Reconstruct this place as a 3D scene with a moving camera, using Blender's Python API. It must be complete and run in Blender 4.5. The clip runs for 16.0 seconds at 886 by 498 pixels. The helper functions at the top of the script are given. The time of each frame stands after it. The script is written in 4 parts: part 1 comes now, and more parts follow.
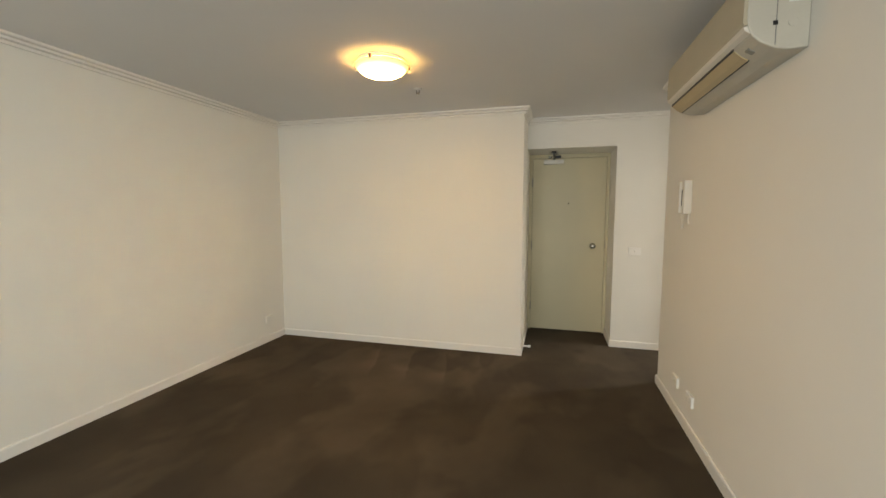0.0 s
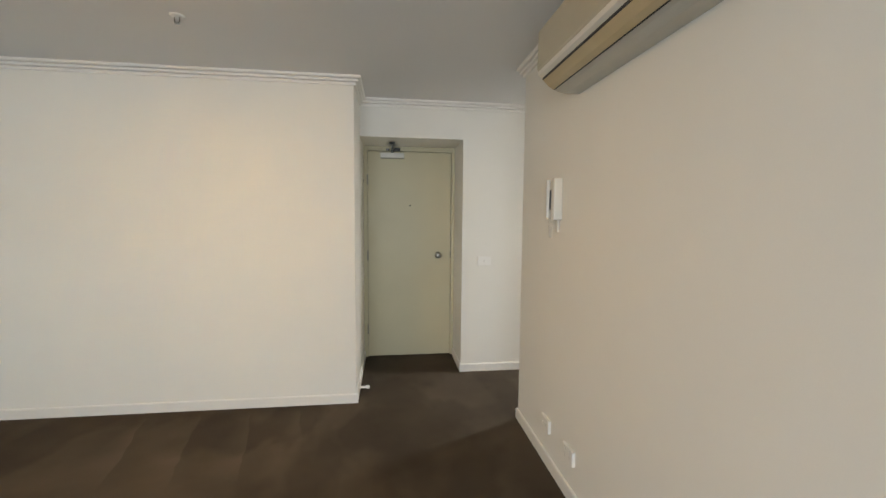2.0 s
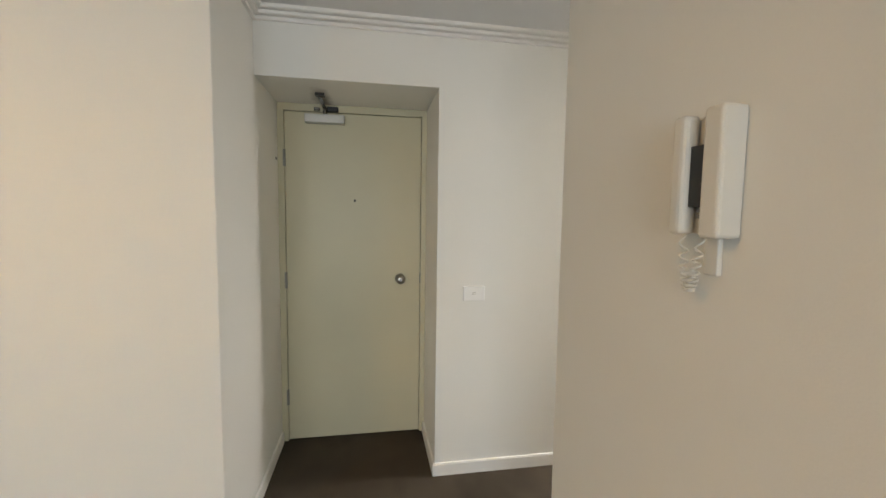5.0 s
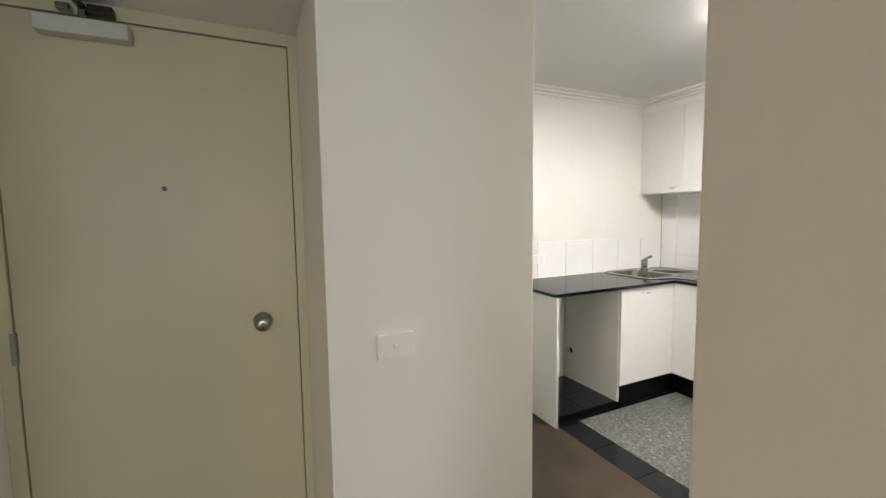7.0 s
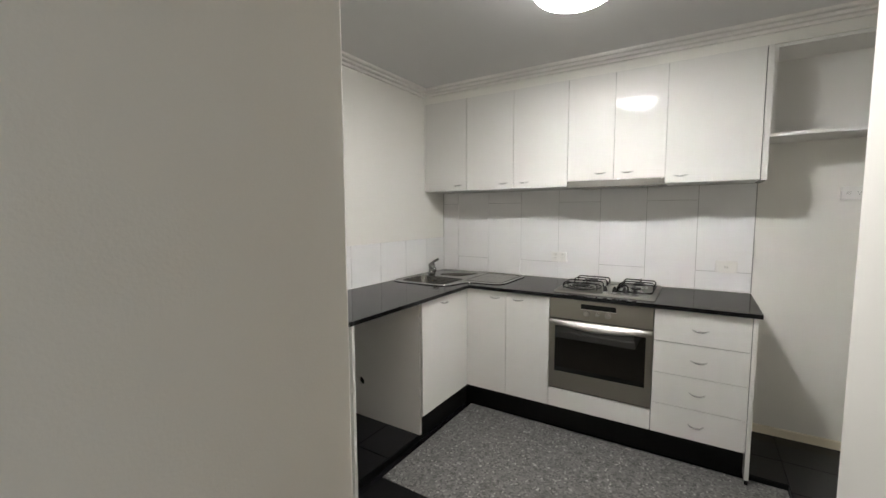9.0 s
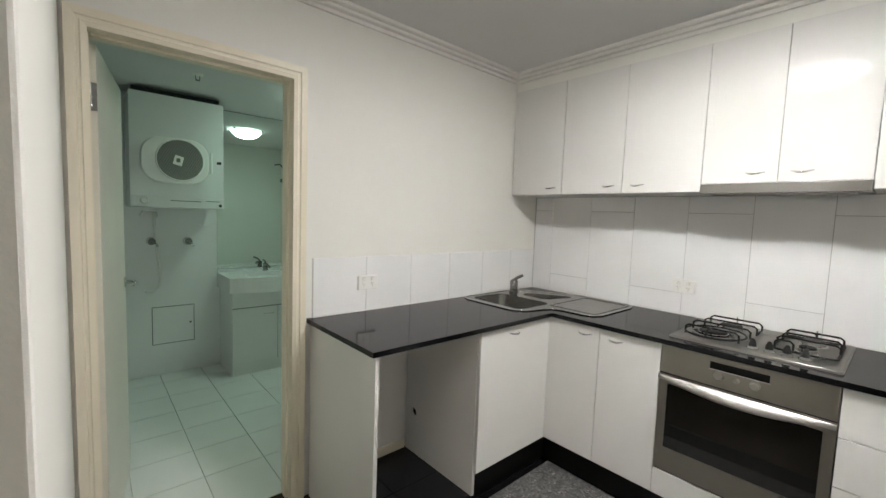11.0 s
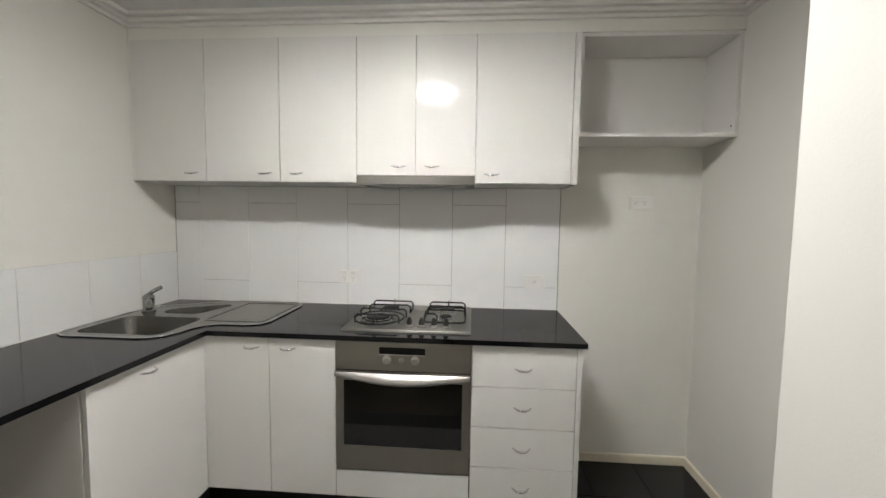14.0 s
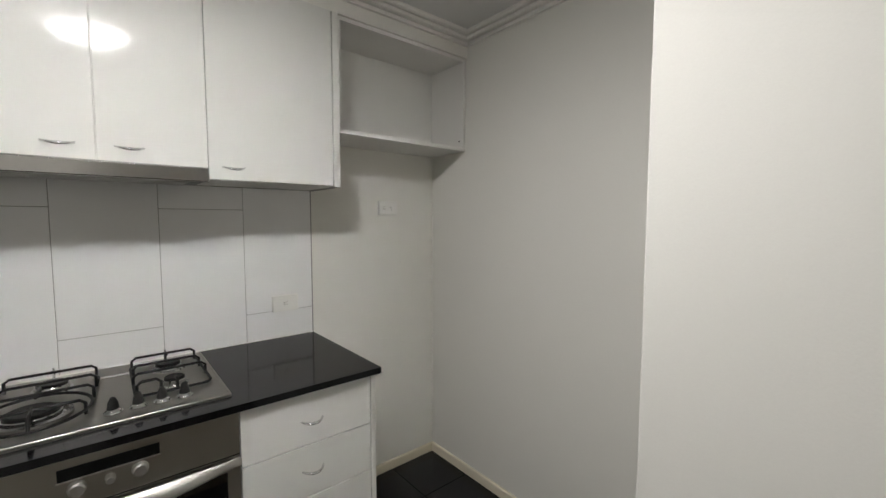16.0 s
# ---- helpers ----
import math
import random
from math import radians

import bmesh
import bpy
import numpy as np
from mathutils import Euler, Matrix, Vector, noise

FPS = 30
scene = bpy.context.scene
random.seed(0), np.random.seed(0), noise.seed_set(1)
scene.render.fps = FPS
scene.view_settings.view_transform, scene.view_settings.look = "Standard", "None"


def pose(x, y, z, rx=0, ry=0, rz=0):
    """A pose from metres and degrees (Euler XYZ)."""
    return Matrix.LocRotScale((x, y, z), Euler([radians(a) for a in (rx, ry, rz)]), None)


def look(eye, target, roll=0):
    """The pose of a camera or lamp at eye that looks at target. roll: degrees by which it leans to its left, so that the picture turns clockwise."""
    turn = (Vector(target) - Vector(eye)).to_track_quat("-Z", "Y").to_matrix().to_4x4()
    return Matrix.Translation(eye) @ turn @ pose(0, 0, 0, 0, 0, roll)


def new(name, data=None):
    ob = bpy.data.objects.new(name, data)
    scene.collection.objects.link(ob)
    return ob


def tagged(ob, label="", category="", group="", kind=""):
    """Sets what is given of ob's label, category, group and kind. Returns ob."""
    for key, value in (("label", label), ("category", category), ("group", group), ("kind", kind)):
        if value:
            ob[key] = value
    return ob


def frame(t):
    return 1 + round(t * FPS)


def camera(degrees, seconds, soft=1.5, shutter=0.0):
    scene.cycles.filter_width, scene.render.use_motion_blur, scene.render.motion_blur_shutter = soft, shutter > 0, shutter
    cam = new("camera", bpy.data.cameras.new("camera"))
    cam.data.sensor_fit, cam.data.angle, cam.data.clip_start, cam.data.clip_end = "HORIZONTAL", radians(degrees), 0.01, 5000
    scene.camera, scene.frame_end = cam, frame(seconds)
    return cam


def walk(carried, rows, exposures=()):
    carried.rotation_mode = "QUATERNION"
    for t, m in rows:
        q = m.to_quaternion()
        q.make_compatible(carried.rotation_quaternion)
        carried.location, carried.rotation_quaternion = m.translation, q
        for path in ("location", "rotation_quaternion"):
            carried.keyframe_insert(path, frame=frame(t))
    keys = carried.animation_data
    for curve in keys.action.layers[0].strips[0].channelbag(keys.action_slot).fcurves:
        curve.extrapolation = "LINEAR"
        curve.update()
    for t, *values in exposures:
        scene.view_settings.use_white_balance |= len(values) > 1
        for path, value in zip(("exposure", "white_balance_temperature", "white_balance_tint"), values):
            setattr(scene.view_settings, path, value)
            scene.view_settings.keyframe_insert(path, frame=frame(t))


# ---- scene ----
cam = camera(94.8, 16.0)
PATH = [
    (0, (-0.866, -3.634, 1.404), (-1.385, -1.71, 1.229), 0.1),
    (0.5, (-0.873, -3.408, 1.4), (-1.091, -1.427, 1.234), 0.2),
    (1, (-0.87, -3.156, 1.418), (-0.889, -1.163, 1.259), 0.2),
    (1.5, (-0.927, -2.937, 1.409), (-0.798, -0.947, 1.257), 0.4),
    (2, (-0.89, -2.69, 1.413), (-0.635, -0.712, 1.255), 0.5),
    (2.5, (-0.814, -2.467, 1.425), (-0.521, -0.495, 1.269), 1.6),
    (3, (-0.809, -2.216, 1.422), (-0.45, -0.256, 1.249), 0.6),
    (3.5, (-0.802, -1.988, 1.429), (-0.437, -0.03, 1.242), 0.3),
    (3.7, (-0.77, -1.883, 1.429), (-0.433, 0.081, 1.254), 0.8),
    (5.8, (-0.556, -0.849, 1.435), (-0.182, 1.109, 1.275), 1.0),
    (6, (-0.547, -0.755, 1.433), (-0.127, 1.193, 1.268), 0.9),
    (6.5, (-0.509, -0.498, 1.416), (0.052, 1.415, 1.257), 0.1),
    (7, (-0.438, -0.286, 1.418), (0.407, 1.519, 1.251), -0.8),
    (7.5, (-0.331, -0.093, 1.418), (0.847, 1.515, 1.248), -1.5),
    (8, (-0.254, 0.14, 1.398), (1.282, 1.407, 1.213), -1.5),
    (8.2, (-0.223, 0.204, 1.405), (1.427, 1.315, 1.205), -1.7),
    (10.3, (0.367, 0.481, 1.405), (2.056, 1.54, 1.242), 0.5),
    (10.5, (0.425, 0.484, 1.405), (2.013, 1.689, 1.25), 0.9),
    (11, (0.511, 0.469, 1.413), (1.829, 1.965, 1.253), 2.1),
    (11.5, (0.536, 0.447, 1.405), (1.677, 2.082, 1.247), 2.6),
    (12, (0.549, 0.436, 1.409), (1.73, 2.041, 1.245), 2.4),
    (12.5, (0.585, 0.434, 1.403), (2.021, 1.816, 1.24), 1.8),
    (13, (0.634, 0.457, 1.405), (2.361, 1.453, 1.245), 1.0),
    (13.5, (0.69, 0.536, 1.409), (2.605, 1.09, 1.251), 0.7),
    (14, (0.774, 0.578, 1.405), (2.763, 0.72, 1.256), 0.8),
    (14.5, (0.948, 0.588, 1.411), (2.924, 0.317, 1.267), 0.8),
    (15, (1.084, 0.657, 1.405), (2.97, 0.006, 1.267), 0.7),
    (15.5, (1.17, 0.799, 1.42), (2.877, -0.233, 1.276), 0.1),
    (16, (1.183, 0.861, 1.438), (2.712, -0.42, 1.298), 0.1),
]
EXPOSURES = [(0, -0.4, 7500, 10), (1.2, -0.45, 6600, 10), (2.5, -0.19, 6550, 10), (3.5, -0.2, 6600, 10), (5.8, -0.36, 6600, 10), (6.5, -0.4, 6600, 10), (7.5, -0.86, 6600, 10), (8.2, -1.33, 6550, 10), (10.3, -1.26, 6450, 10), (11.5, -1.12, 6450, 10), (12.5, -1.22, 6500, 10), (13.5, -1.28, 6500, 10), (14.5, -1.5, 6500, 10), (16, -1.74, 6450, 10)]
walk(cam, [(t, look(e, g, r)) for t, e, g, r in PATH], EXPOSURES)

# ---- world and lights ----
world = bpy.data.worlds.new("sky")
scene.world = world
world.use_nodes = True
wn = world.node_tree.nodes
sky = wn.new("ShaderNodeTexSky")
sky.sky_type = "NISHITA"
sky.sun_disc = False
sky.sun_elevation = radians(35)
sky.sun_rotation = radians(20)
world.node_tree.links.new(sky.outputs[0], wn["Background"].inputs[0])
wn["Background"].inputs[1].default_value = 0.1


def lamp(name, kind, m, energy, color, size=0.2, size_y=None):
    d = bpy.data.lights.new(name, kind)
    d.energy, d.color = energy, color
    if kind == "AREA":
        d.size = size
        if size_y:
            d.shape, d.size_y = "RECTANGLE", size_y
    else:
        d.shadow_soft_size = size
    ob = new(name, d)
    ob.matrix_world = m
    return ob


# daylight through the window behind the start of the walk
lamp("window_daylight", "AREA", look((-1.35, -5.58, 1.25), (-2.4, 0.0, -1.4)), 134, (0.86, 0.94, 1.0), 2.4, 2.1)
# ---- materials ----


def material(name, color, rough=0.5, metal=0.0, var=0.06, scale=3.0, bump=0.0, bump_scale=300.0, ior=1.5, spec=0.5):
    """Base colour with stains at a large and grain at a fine scale, and fine relief."""
    m = bpy.data.materials.new(name)
    m.use_nodes = True
    nt, n = m.node_tree, m.node_tree.nodes
    b = n["Principled BSDF"]
    tc = n.new("ShaderNodeTexCoord")
    big, fine = n.new("ShaderNodeTexNoise"), n.new("ShaderNodeTexNoise")
    big.inputs["Scale"].default_value, big.inputs["Detail"].default_value = scale, 4
    fine.inputs["Scale"].default_value, fine.inputs["Detail"].default_value = bump_scale, 3
    for t in (big, fine):
        nt.links.new(tc.outputs["Object"], t.inputs["Vector"])
    ramp = n.new("ShaderNodeValToRGB")
    ramp.color_ramp.elements[0].position, ramp.color_ramp.elements[1].position = 0.3, 0.7
    ramp.color_ramp.elements[0].color = (*[c * (1 - var) for c in color], 1)
    ramp.color_ramp.elements[1].color = (*[min(1, c * (1 + var)) for c in color], 1)
    mix = n.new("ShaderNodeMath")
    mix.operation = "MULTIPLY_ADD"
    mix.inputs[1].default_value = 0.25
    nt.links.new(fine.outputs["Fac"], mix.inputs[0])
    sub = n.new("ShaderNodeMath")
    sub.operation = "MULTIPLY"
    sub.inputs[1].default_value = 0.75
    nt.links.new(big.outputs["Fac"], sub.inputs[0])
    nt.links.new(sub.outputs[0], mix.inputs[2])
    nt.links.new(mix.outputs[0], ramp.inputs["Fac"])
    nt.links.new(ramp.outputs["Color"], b.inputs["Base Color"])
    b.inputs["Roughness"].default_value, b.inputs["Metallic"].default_value = rough, metal
    b.inputs["IOR"].default_value = ior
    b.inputs["Specular IOR Level"].default_value = spec
    if bump:
        bp = n.new("ShaderNodeBump")
        bp.inputs["Strength"].default_value, bp.inputs["Distance"].default_value = bump, 0.002
        nt.links.new(fine.outputs["Fac"], bp.inputs["Height"])
        nt.links.new(bp.outputs["Normal"], b.inputs["Normal"])
    return m


def glowing(name, color, strength):
    m = bpy.data.materials.new(name)
    m.use_nodes = True
    b = m.node_tree.nodes["Principled BSDF"]
    b.inputs["Base Color"].default_value = (0.8, 0.8, 0.78, 1)
    b.inputs["Emission Color"].default_value = (*color, 1)
    b.inputs["Emission Strength"].default_value = strength
    b.inputs["Roughness"].default_value = 0.25
    return m


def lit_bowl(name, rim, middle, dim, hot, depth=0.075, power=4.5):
    """Opal glass, emission graded by height for a bulb's glow: dim rim, hot bottom."""
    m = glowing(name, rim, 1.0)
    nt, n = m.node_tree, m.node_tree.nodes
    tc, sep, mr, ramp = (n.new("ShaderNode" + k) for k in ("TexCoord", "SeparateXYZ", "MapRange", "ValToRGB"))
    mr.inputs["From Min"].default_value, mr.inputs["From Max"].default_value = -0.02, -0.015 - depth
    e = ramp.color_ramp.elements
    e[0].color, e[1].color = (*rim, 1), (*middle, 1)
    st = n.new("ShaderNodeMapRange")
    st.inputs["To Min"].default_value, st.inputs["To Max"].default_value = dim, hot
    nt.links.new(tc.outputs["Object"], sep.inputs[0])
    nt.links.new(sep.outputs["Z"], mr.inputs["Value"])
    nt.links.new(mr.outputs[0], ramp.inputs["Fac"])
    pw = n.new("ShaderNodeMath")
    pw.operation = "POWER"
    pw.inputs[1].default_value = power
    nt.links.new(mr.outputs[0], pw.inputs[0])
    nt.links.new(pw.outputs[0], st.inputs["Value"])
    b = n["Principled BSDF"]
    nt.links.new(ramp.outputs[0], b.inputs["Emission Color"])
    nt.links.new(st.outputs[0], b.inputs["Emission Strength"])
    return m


def carpet_material():
    """Cut pile: fine tufts, soft stains, and brushed patches with clear edges."""
    m = material("carpet", (0.065, 0.052, 0.038), 0.95, 0, 0.3, 1.6, 1.0, 260, spec=0.12)
    nt, n = m.node_tree, m.node_tree.nodes
    b = n["Principled BSDF"]
    tc, mp, nz, ramp, mx = (n.new("ShaderNode" + k) for k in ("TexCoord", "Mapping", "TexNoise", "ValToRGB", "MixRGB"))
    mp.inputs["Rotation"].default_value, mp.inputs["Scale"].default_value = (0, 0, 0.5), (1.5, 1.0, 1)
    nz.inputs["Scale"].default_value, nz.inputs["Detail"].default_value, nz.inputs["Distortion"].default_value = 1.2, 3.0, 0.25
    e = ramp.color_ramp.elements
    e[0].position, e[1].position = 0.46, 0.55
    e[0].color, e[1].color = (0.86, 0.86, 0.86, 1), (1.15, 1.15, 1.15, 1)
    mx.blend_type = "MULTIPLY"
    mx.inputs[0].default_value = 1.0
    src = b.inputs["Base Color"].links[0].from_socket
    nt.links.new(tc.outputs["Object"], mp.inputs["Vector"])
    nt.links.new(mp.outputs[0], nz.inputs["Vector"])
    nt.links.new(nz.outputs["Fac"], ramp.inputs["Fac"])
    nt.links.new(src, mx.inputs[1])
    nt.links.new(ramp.outputs[0], mx.inputs[2])
    # pushed-up pile: slanting strokes of the cleaner towards the far wall
    def math_node(op, a, c, clamp=False):
        k = n.new("ShaderNodeMath")
        k.operation, k.use_clamp = op, clamp
        for i, v in enumerate((a, c)):
            if isinstance(v, (int, float)):
                k.inputs[i].default_value = v
            else:
                nt.links.new(v, k.inputs[i])
        return k.outputs[0]

    def span(v, a, c):
        k = n.new("ShaderNodeMapRange")
        k.interpolation_type = "SMOOTHSTEP"
        k.inputs["From Min"].default_value, k.inputs["From Max"].default_value = a, c
        nt.links.new(v, k.inputs["Value"])
        return k.outputs[0]
    geo, sep, wob = n.new("ShaderNodeNewGeometry"), n.new("ShaderNodeSeparateXYZ"), n.new("ShaderNodeTexNoise")
    wob.inputs["Scale"].default_value, wob.inputs["Detail"].default_value = 3.1, 3.0
    nt.links.new(geo.outputs["Position"], sep.inputs[0])
    nt.links.new(geo.outputs["Position"], wob.inputs["Vector"])
    x, y = sep.outputs["X"], sep.outputs["Y"]
    u = math_node("ADD", math_node("ADD", x, math_node("MULTIPLY", y, 0.22)), math_node("MULTIPLY", wob.outputs["Fac"], 0.12))
    saw = math_node("FRACT", math_node("DIVIDE", math_node("ADD", u, 5.90), 0.345), 0)
    width = math_node("ADD", 0.32, math_node("MULTIPLY", span(y, -0.35, 0.25), 0.5))
    stroke = math_node("DIVIDE", math_node("SUBTRACT", saw, width), math_node("SUBTRACT", 1.05, width), True)
    mask = math_node("MULTIPLY", math_node("MULTIPLY", span(y, -0.62, -0.2), span(y, 0.36, 0.15)), math_node("MULTIPLY", span(x, -2.85, -2.5), span(x, -1.4, -1.55)))
    gain = math_node("ADD", 1.0, math_node("MULTIPLY", math_node("MULTIPLY", stroke, mask), 0.42))
    up = n.new("ShaderNodeVectorMath")
    up.operation = "SCALE"
    nt.links.new(mx.outputs[0], up.inputs[0])
    nt.links.new(gain, up.inputs["Scale"])
    nt.links.new(up.outputs[0], b.inputs["Base Color"])
    return m


def smudged(name, base, centre, reach):
    """The same paint with one dark oily smudge, uneven at its edge, round a plan position."""
    m = base.copy()
    m.name = name
    nt, n = m.node_tree, m.node_tree.nodes
    b = n["Principled BSDF"]
    geo, mp, ln, nz, mr, mx = (n.new("ShaderNode" + k) for k in ("NewGeometry", "VectorMath", "VectorMath", "TexNoise", "MapRange", "MixRGB"))
    sub = n.new("ShaderNodeVectorMath")
    sub.operation, mp.operation, ln.operation = "SUBTRACT", "DIVIDE", "LENGTH"
    sub.inputs[1].default_value = (*centre, 2.09)
    mp.inputs[1].default_value = (*reach, 0.03)
    nz.inputs["Scale"].default_value, nz.inputs["Detail"].default_value = 26, 4
    add = n.new("ShaderNodeMath")
    add.operation = "MULTIPLY_ADD"
    add.inputs[1].default_value = 0.9
    mr.inputs["From Min"].default_value, mr.inputs["From Max"].default_value = 1.75, 0.55
    mr.inputs["To Max"].default_value = 0.75
    nt.links.new(geo.outputs["Position"], sub.inputs[0])
    nt.links.new(geo.outputs["Position"], nz.inputs["Vector"])
    nt.links.new(sub.outputs[0], mp.inputs[0])
    nt.links.new(mp.outputs[0], ln.inputs[0])
    nt.links.new(nz.outputs["Fac"], add.inputs[0])
    nt.links.new(ln.outputs["Value"], add.inputs[2])
    nt.links.new(add.outputs[0], mr.inputs["Value"])
    nt.links.new(mr.outputs[0], mx.inputs[0])
    src = b.inputs["Base Color"].links[0].from_socket
    nt.links.new(src, mx.inputs[1])
    mx.inputs[2].default_value = (0.13, 0.12, 0.09, 1)
    nt.links.new(mx.outputs[0], b.inputs["Base Color"])
    return m


def brushed(name, color, rough):
    """Stainless steel with fine grain along one way."""
    m = material(name, color, rough, 1.0, 0.05, 4, 0.05, 400)
    nt, n = m.node_tree, m.node_tree.nodes
    tc, mp, ns, rr = (n.new("ShaderNode" + k) for k in ("TexCoord", "Mapping", "TexNoise", "MapRange"))
    mp.inputs["Scale"].default_value = (4, 4, 1400)
    ns.inputs["Scale"].default_value = 1.0
    rr.inputs["To Min"].default_value, rr.inputs["To Max"].default_value = rough * 0.97, rough * 1.05
    nt.links.new(tc.outputs["Object"], mp.inputs["Vector"])
    nt.links.new(mp.outputs[0], ns.inputs["Vector"])
    nt.links.new(ns.outputs["Fac"], rr.inputs["Value"])
    nt.links.new(rr.outputs[0], n["Principled BSDF"].inputs["Roughness"])
    return m


def chips(name):
    """Grey terrazzo of broken stone chips in dark binder."""
    m = bpy.data.materials.new(name)
    m.use_nodes = True
    nt, n = m.node_tree, m.node_tree.nodes
    b = n["Principled BSDF"]
    tc = n.new("ShaderNodeTexCoord")
    nz = n.new("ShaderNodeTexNoise")
    nz.inputs["Scale"].default_value = 40
    add = n.new("ShaderNodeVectorMath")
    add.operation = "MULTIPLY_ADD"
    add.inputs[1].default_value = (0.02, 0.02, 0.02)
    nt.links.new(tc.outputs["Object"], nz.inputs["Vector"])
    nt.links.new(nz.outputs["Color"], add.inputs[0])
    nt.links.new(tc.outputs["Object"], add.inputs[2])
    v = n.new("ShaderNodeTexVoronoi")
    v.inputs["Scale"].default_value = 92
    nt.links.new(add.outputs[0], v.inputs["Vector"])
    ramp = n.new("ShaderNodeValToRGB")
    e = ramp.color_ramp.elements
    e[0].position, e[0].color = 0.0, (0.062, 0.061, 0.058, 1)
    e[1].position, e[1].color = 1.0, (0.40, 0.395, 0.37, 1)
    for p, c in ((0.3, 0.115), (0.6, 0.15), (0.86, 0.19), (0.95, 0.22)):
        k = e.new(p)
        k.color = (c, c * 0.99, c * 0.95, 1)
    sep = n.new("ShaderNodeSeparateColor")
    nt.links.new(v.outputs["Color"], sep.inputs[0])
    nt.links.new(sep.outputs[0], ramp.inputs["Fac"])
    nt.links.new(ramp.outputs[0], b.inputs["Base Color"])
    b.inputs["Roughness"].default_value = 0.4
    bp = n.new("ShaderNodeBump")
    bp.inputs["Strength"].default_value, bp.inputs["Distance"].default_value = 0.3, 0.001
    nt.links.new(v.outputs["Distance"], bp.inputs["Height"])
    nt.links.new(bp.outputs["Normal"], b.inputs["Normal"])
    return m


PAINT = material("wall_paint", (0.81, 0.797, 0.748), 0.75, 0, 0.025, 1.2, 0.13, 210, spec=0.3)
CEILING = material("ceiling_paint", (0.73, 0.725, 0.715), 0.85, 0, 0.02, 1.0, 0.1, 200, spec=0.2)
TRIM = material("trim_paint", (0.82, 0.80, 0.76), 0.4, 0, 0.03, 4, 0.05, 150)
CREAM = material("cream_gloss_paint", (0.82, 0.755, 0.61), 0.35, 0, 0.04, 5, 0.06, 120)
LEAFPAINT = material("pale_cream_paint", (0.76, 0.73, 0.64), 0.3, 0, 0.03, 4, 0.05, 130)
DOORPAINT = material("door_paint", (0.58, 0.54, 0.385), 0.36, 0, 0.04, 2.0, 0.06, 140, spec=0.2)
SOFFIT = smudged("smudged_wall_paint", PAINT, (-0.878, 1.23), (0.05, 0.17))
CARPET = carpet_material()
LAMINATE = material("white_gloss_laminate", (0.76, 0.75, 0.72), 0.09, 0, 0.012, 2.0, spec=0.2)
CARCASS = material("white_melamine", (0.78, 0.77, 0.74), 0.4, 0, 0.02, 3.0)
GRANITE = material("black_granite", (0.006, 0.006, 0.007), 0.09, 0, 0.15, 140, 0, 700, spec=0.27)
BLACKTILE = material("black_floor_tile", (0.008, 0.008, 0.009), 0.2, 0, 0.5, 9, 0.05, 300, spec=0.3)
KICK = material("black_kickboard", (0.004, 0.004, 0.004), 0.3, 0, 0.3, 8, spec=0.2)
STEEL = brushed("stainless_steel", (0.46, 0.45, 0.425), 0.3)
SINKSTEEL = material("satin_sink_steel", (0.40, 0.395, 0.38), 0.24, 1.0, 0.08, 8, 0.03, 300)
HOODSTEEL = brushed("dull_hood_steel", (0.52, 0.51, 0.49), 0.2)
OVENSTEEL = brushed("dark_oven_steel", (0.40, 0.38, 0.335), 0.36)
SILVERPAINT = material("silver_paint", (0.56, 0.55, 0.51), 0.4, 0.15, 0.06, 14, 0.05, 200)
HANDLESTEEL = material("matt_steel", (0.48, 0.468, 0.44), 0.45, 1.0, 0.04, 10)
SATIN = material("satin_steel", (0.72, 0.70, 0.67), 0.3, 1.0, 0.04, 10)
CHROME = material("chrome", (0.72, 0.72, 0.72), 0.1, 1.0, 0.03, 20)
DARKCHROME = material("tarnished_chrome", (0.27, 0.27, 0.26), 0.2, 1.0, 0.1, 20)
OVENGLASS = material("oven_glass", (0.007, 0.0072, 0.0065), 0.025, 0, 0.3, 10, spec=0.9)
IRON = material("black_enamel_iron", (0.006, 0.006, 0.006), 0.45, 0, 0.3, 30, 0.2, 200, spec=0.3)
WALLTILE = material("white_wall_tile", (0.865, 0.862, 0.855), 0.12, 0, 0.015, 2.5)
GROUT = material("grey_grout", (0.34, 0.33, 0.31), 0.9, 0, 0.1, 20, 0.3, 300)
PALEGROUT = material("pale_bath_grout", (0.70, 0.69, 0.64), 0.9, 0, 0.15, 9, 0.2, 300)
FLOORTILE = material("white_floor_tile", (0.74, 0.76, 0.73), 0.16, 0, 0.02, 3)
TERRAZZO = chips("grey_terrazzo")
PLASTIC = material("white_plastic", (0.86, 0.85, 0.82), 0.32, 0, 0.02, 10)
PLATE = material("aged_plate_plastic", (0.83, 0.82, 0.785), 0.35, 0, 0.02, 12)
IVORY = material("ivory_plastic", (0.72, 0.69, 0.62), 0.35, 0, 0.02, 10)
ACWHITE = material("aged_white_plastic", (0.53, 0.51, 0.445), 0.4, 0, 0.05, 7, 0.04, 160)
TANPLASTIC = material("sun_tanned_plastic", (0.50, 0.41, 0.25), 0.4, 0, 0.06, 9)
OLDPLASTIC = material("yellowed_plastic", (0.47, 0.43, 0.325), 0.38, 0, 0.03, 6)
GREYPLASTIC = material("grey_plastic", (0.18, 0.18, 0.18), 0.4, 0, 0.1, 10)
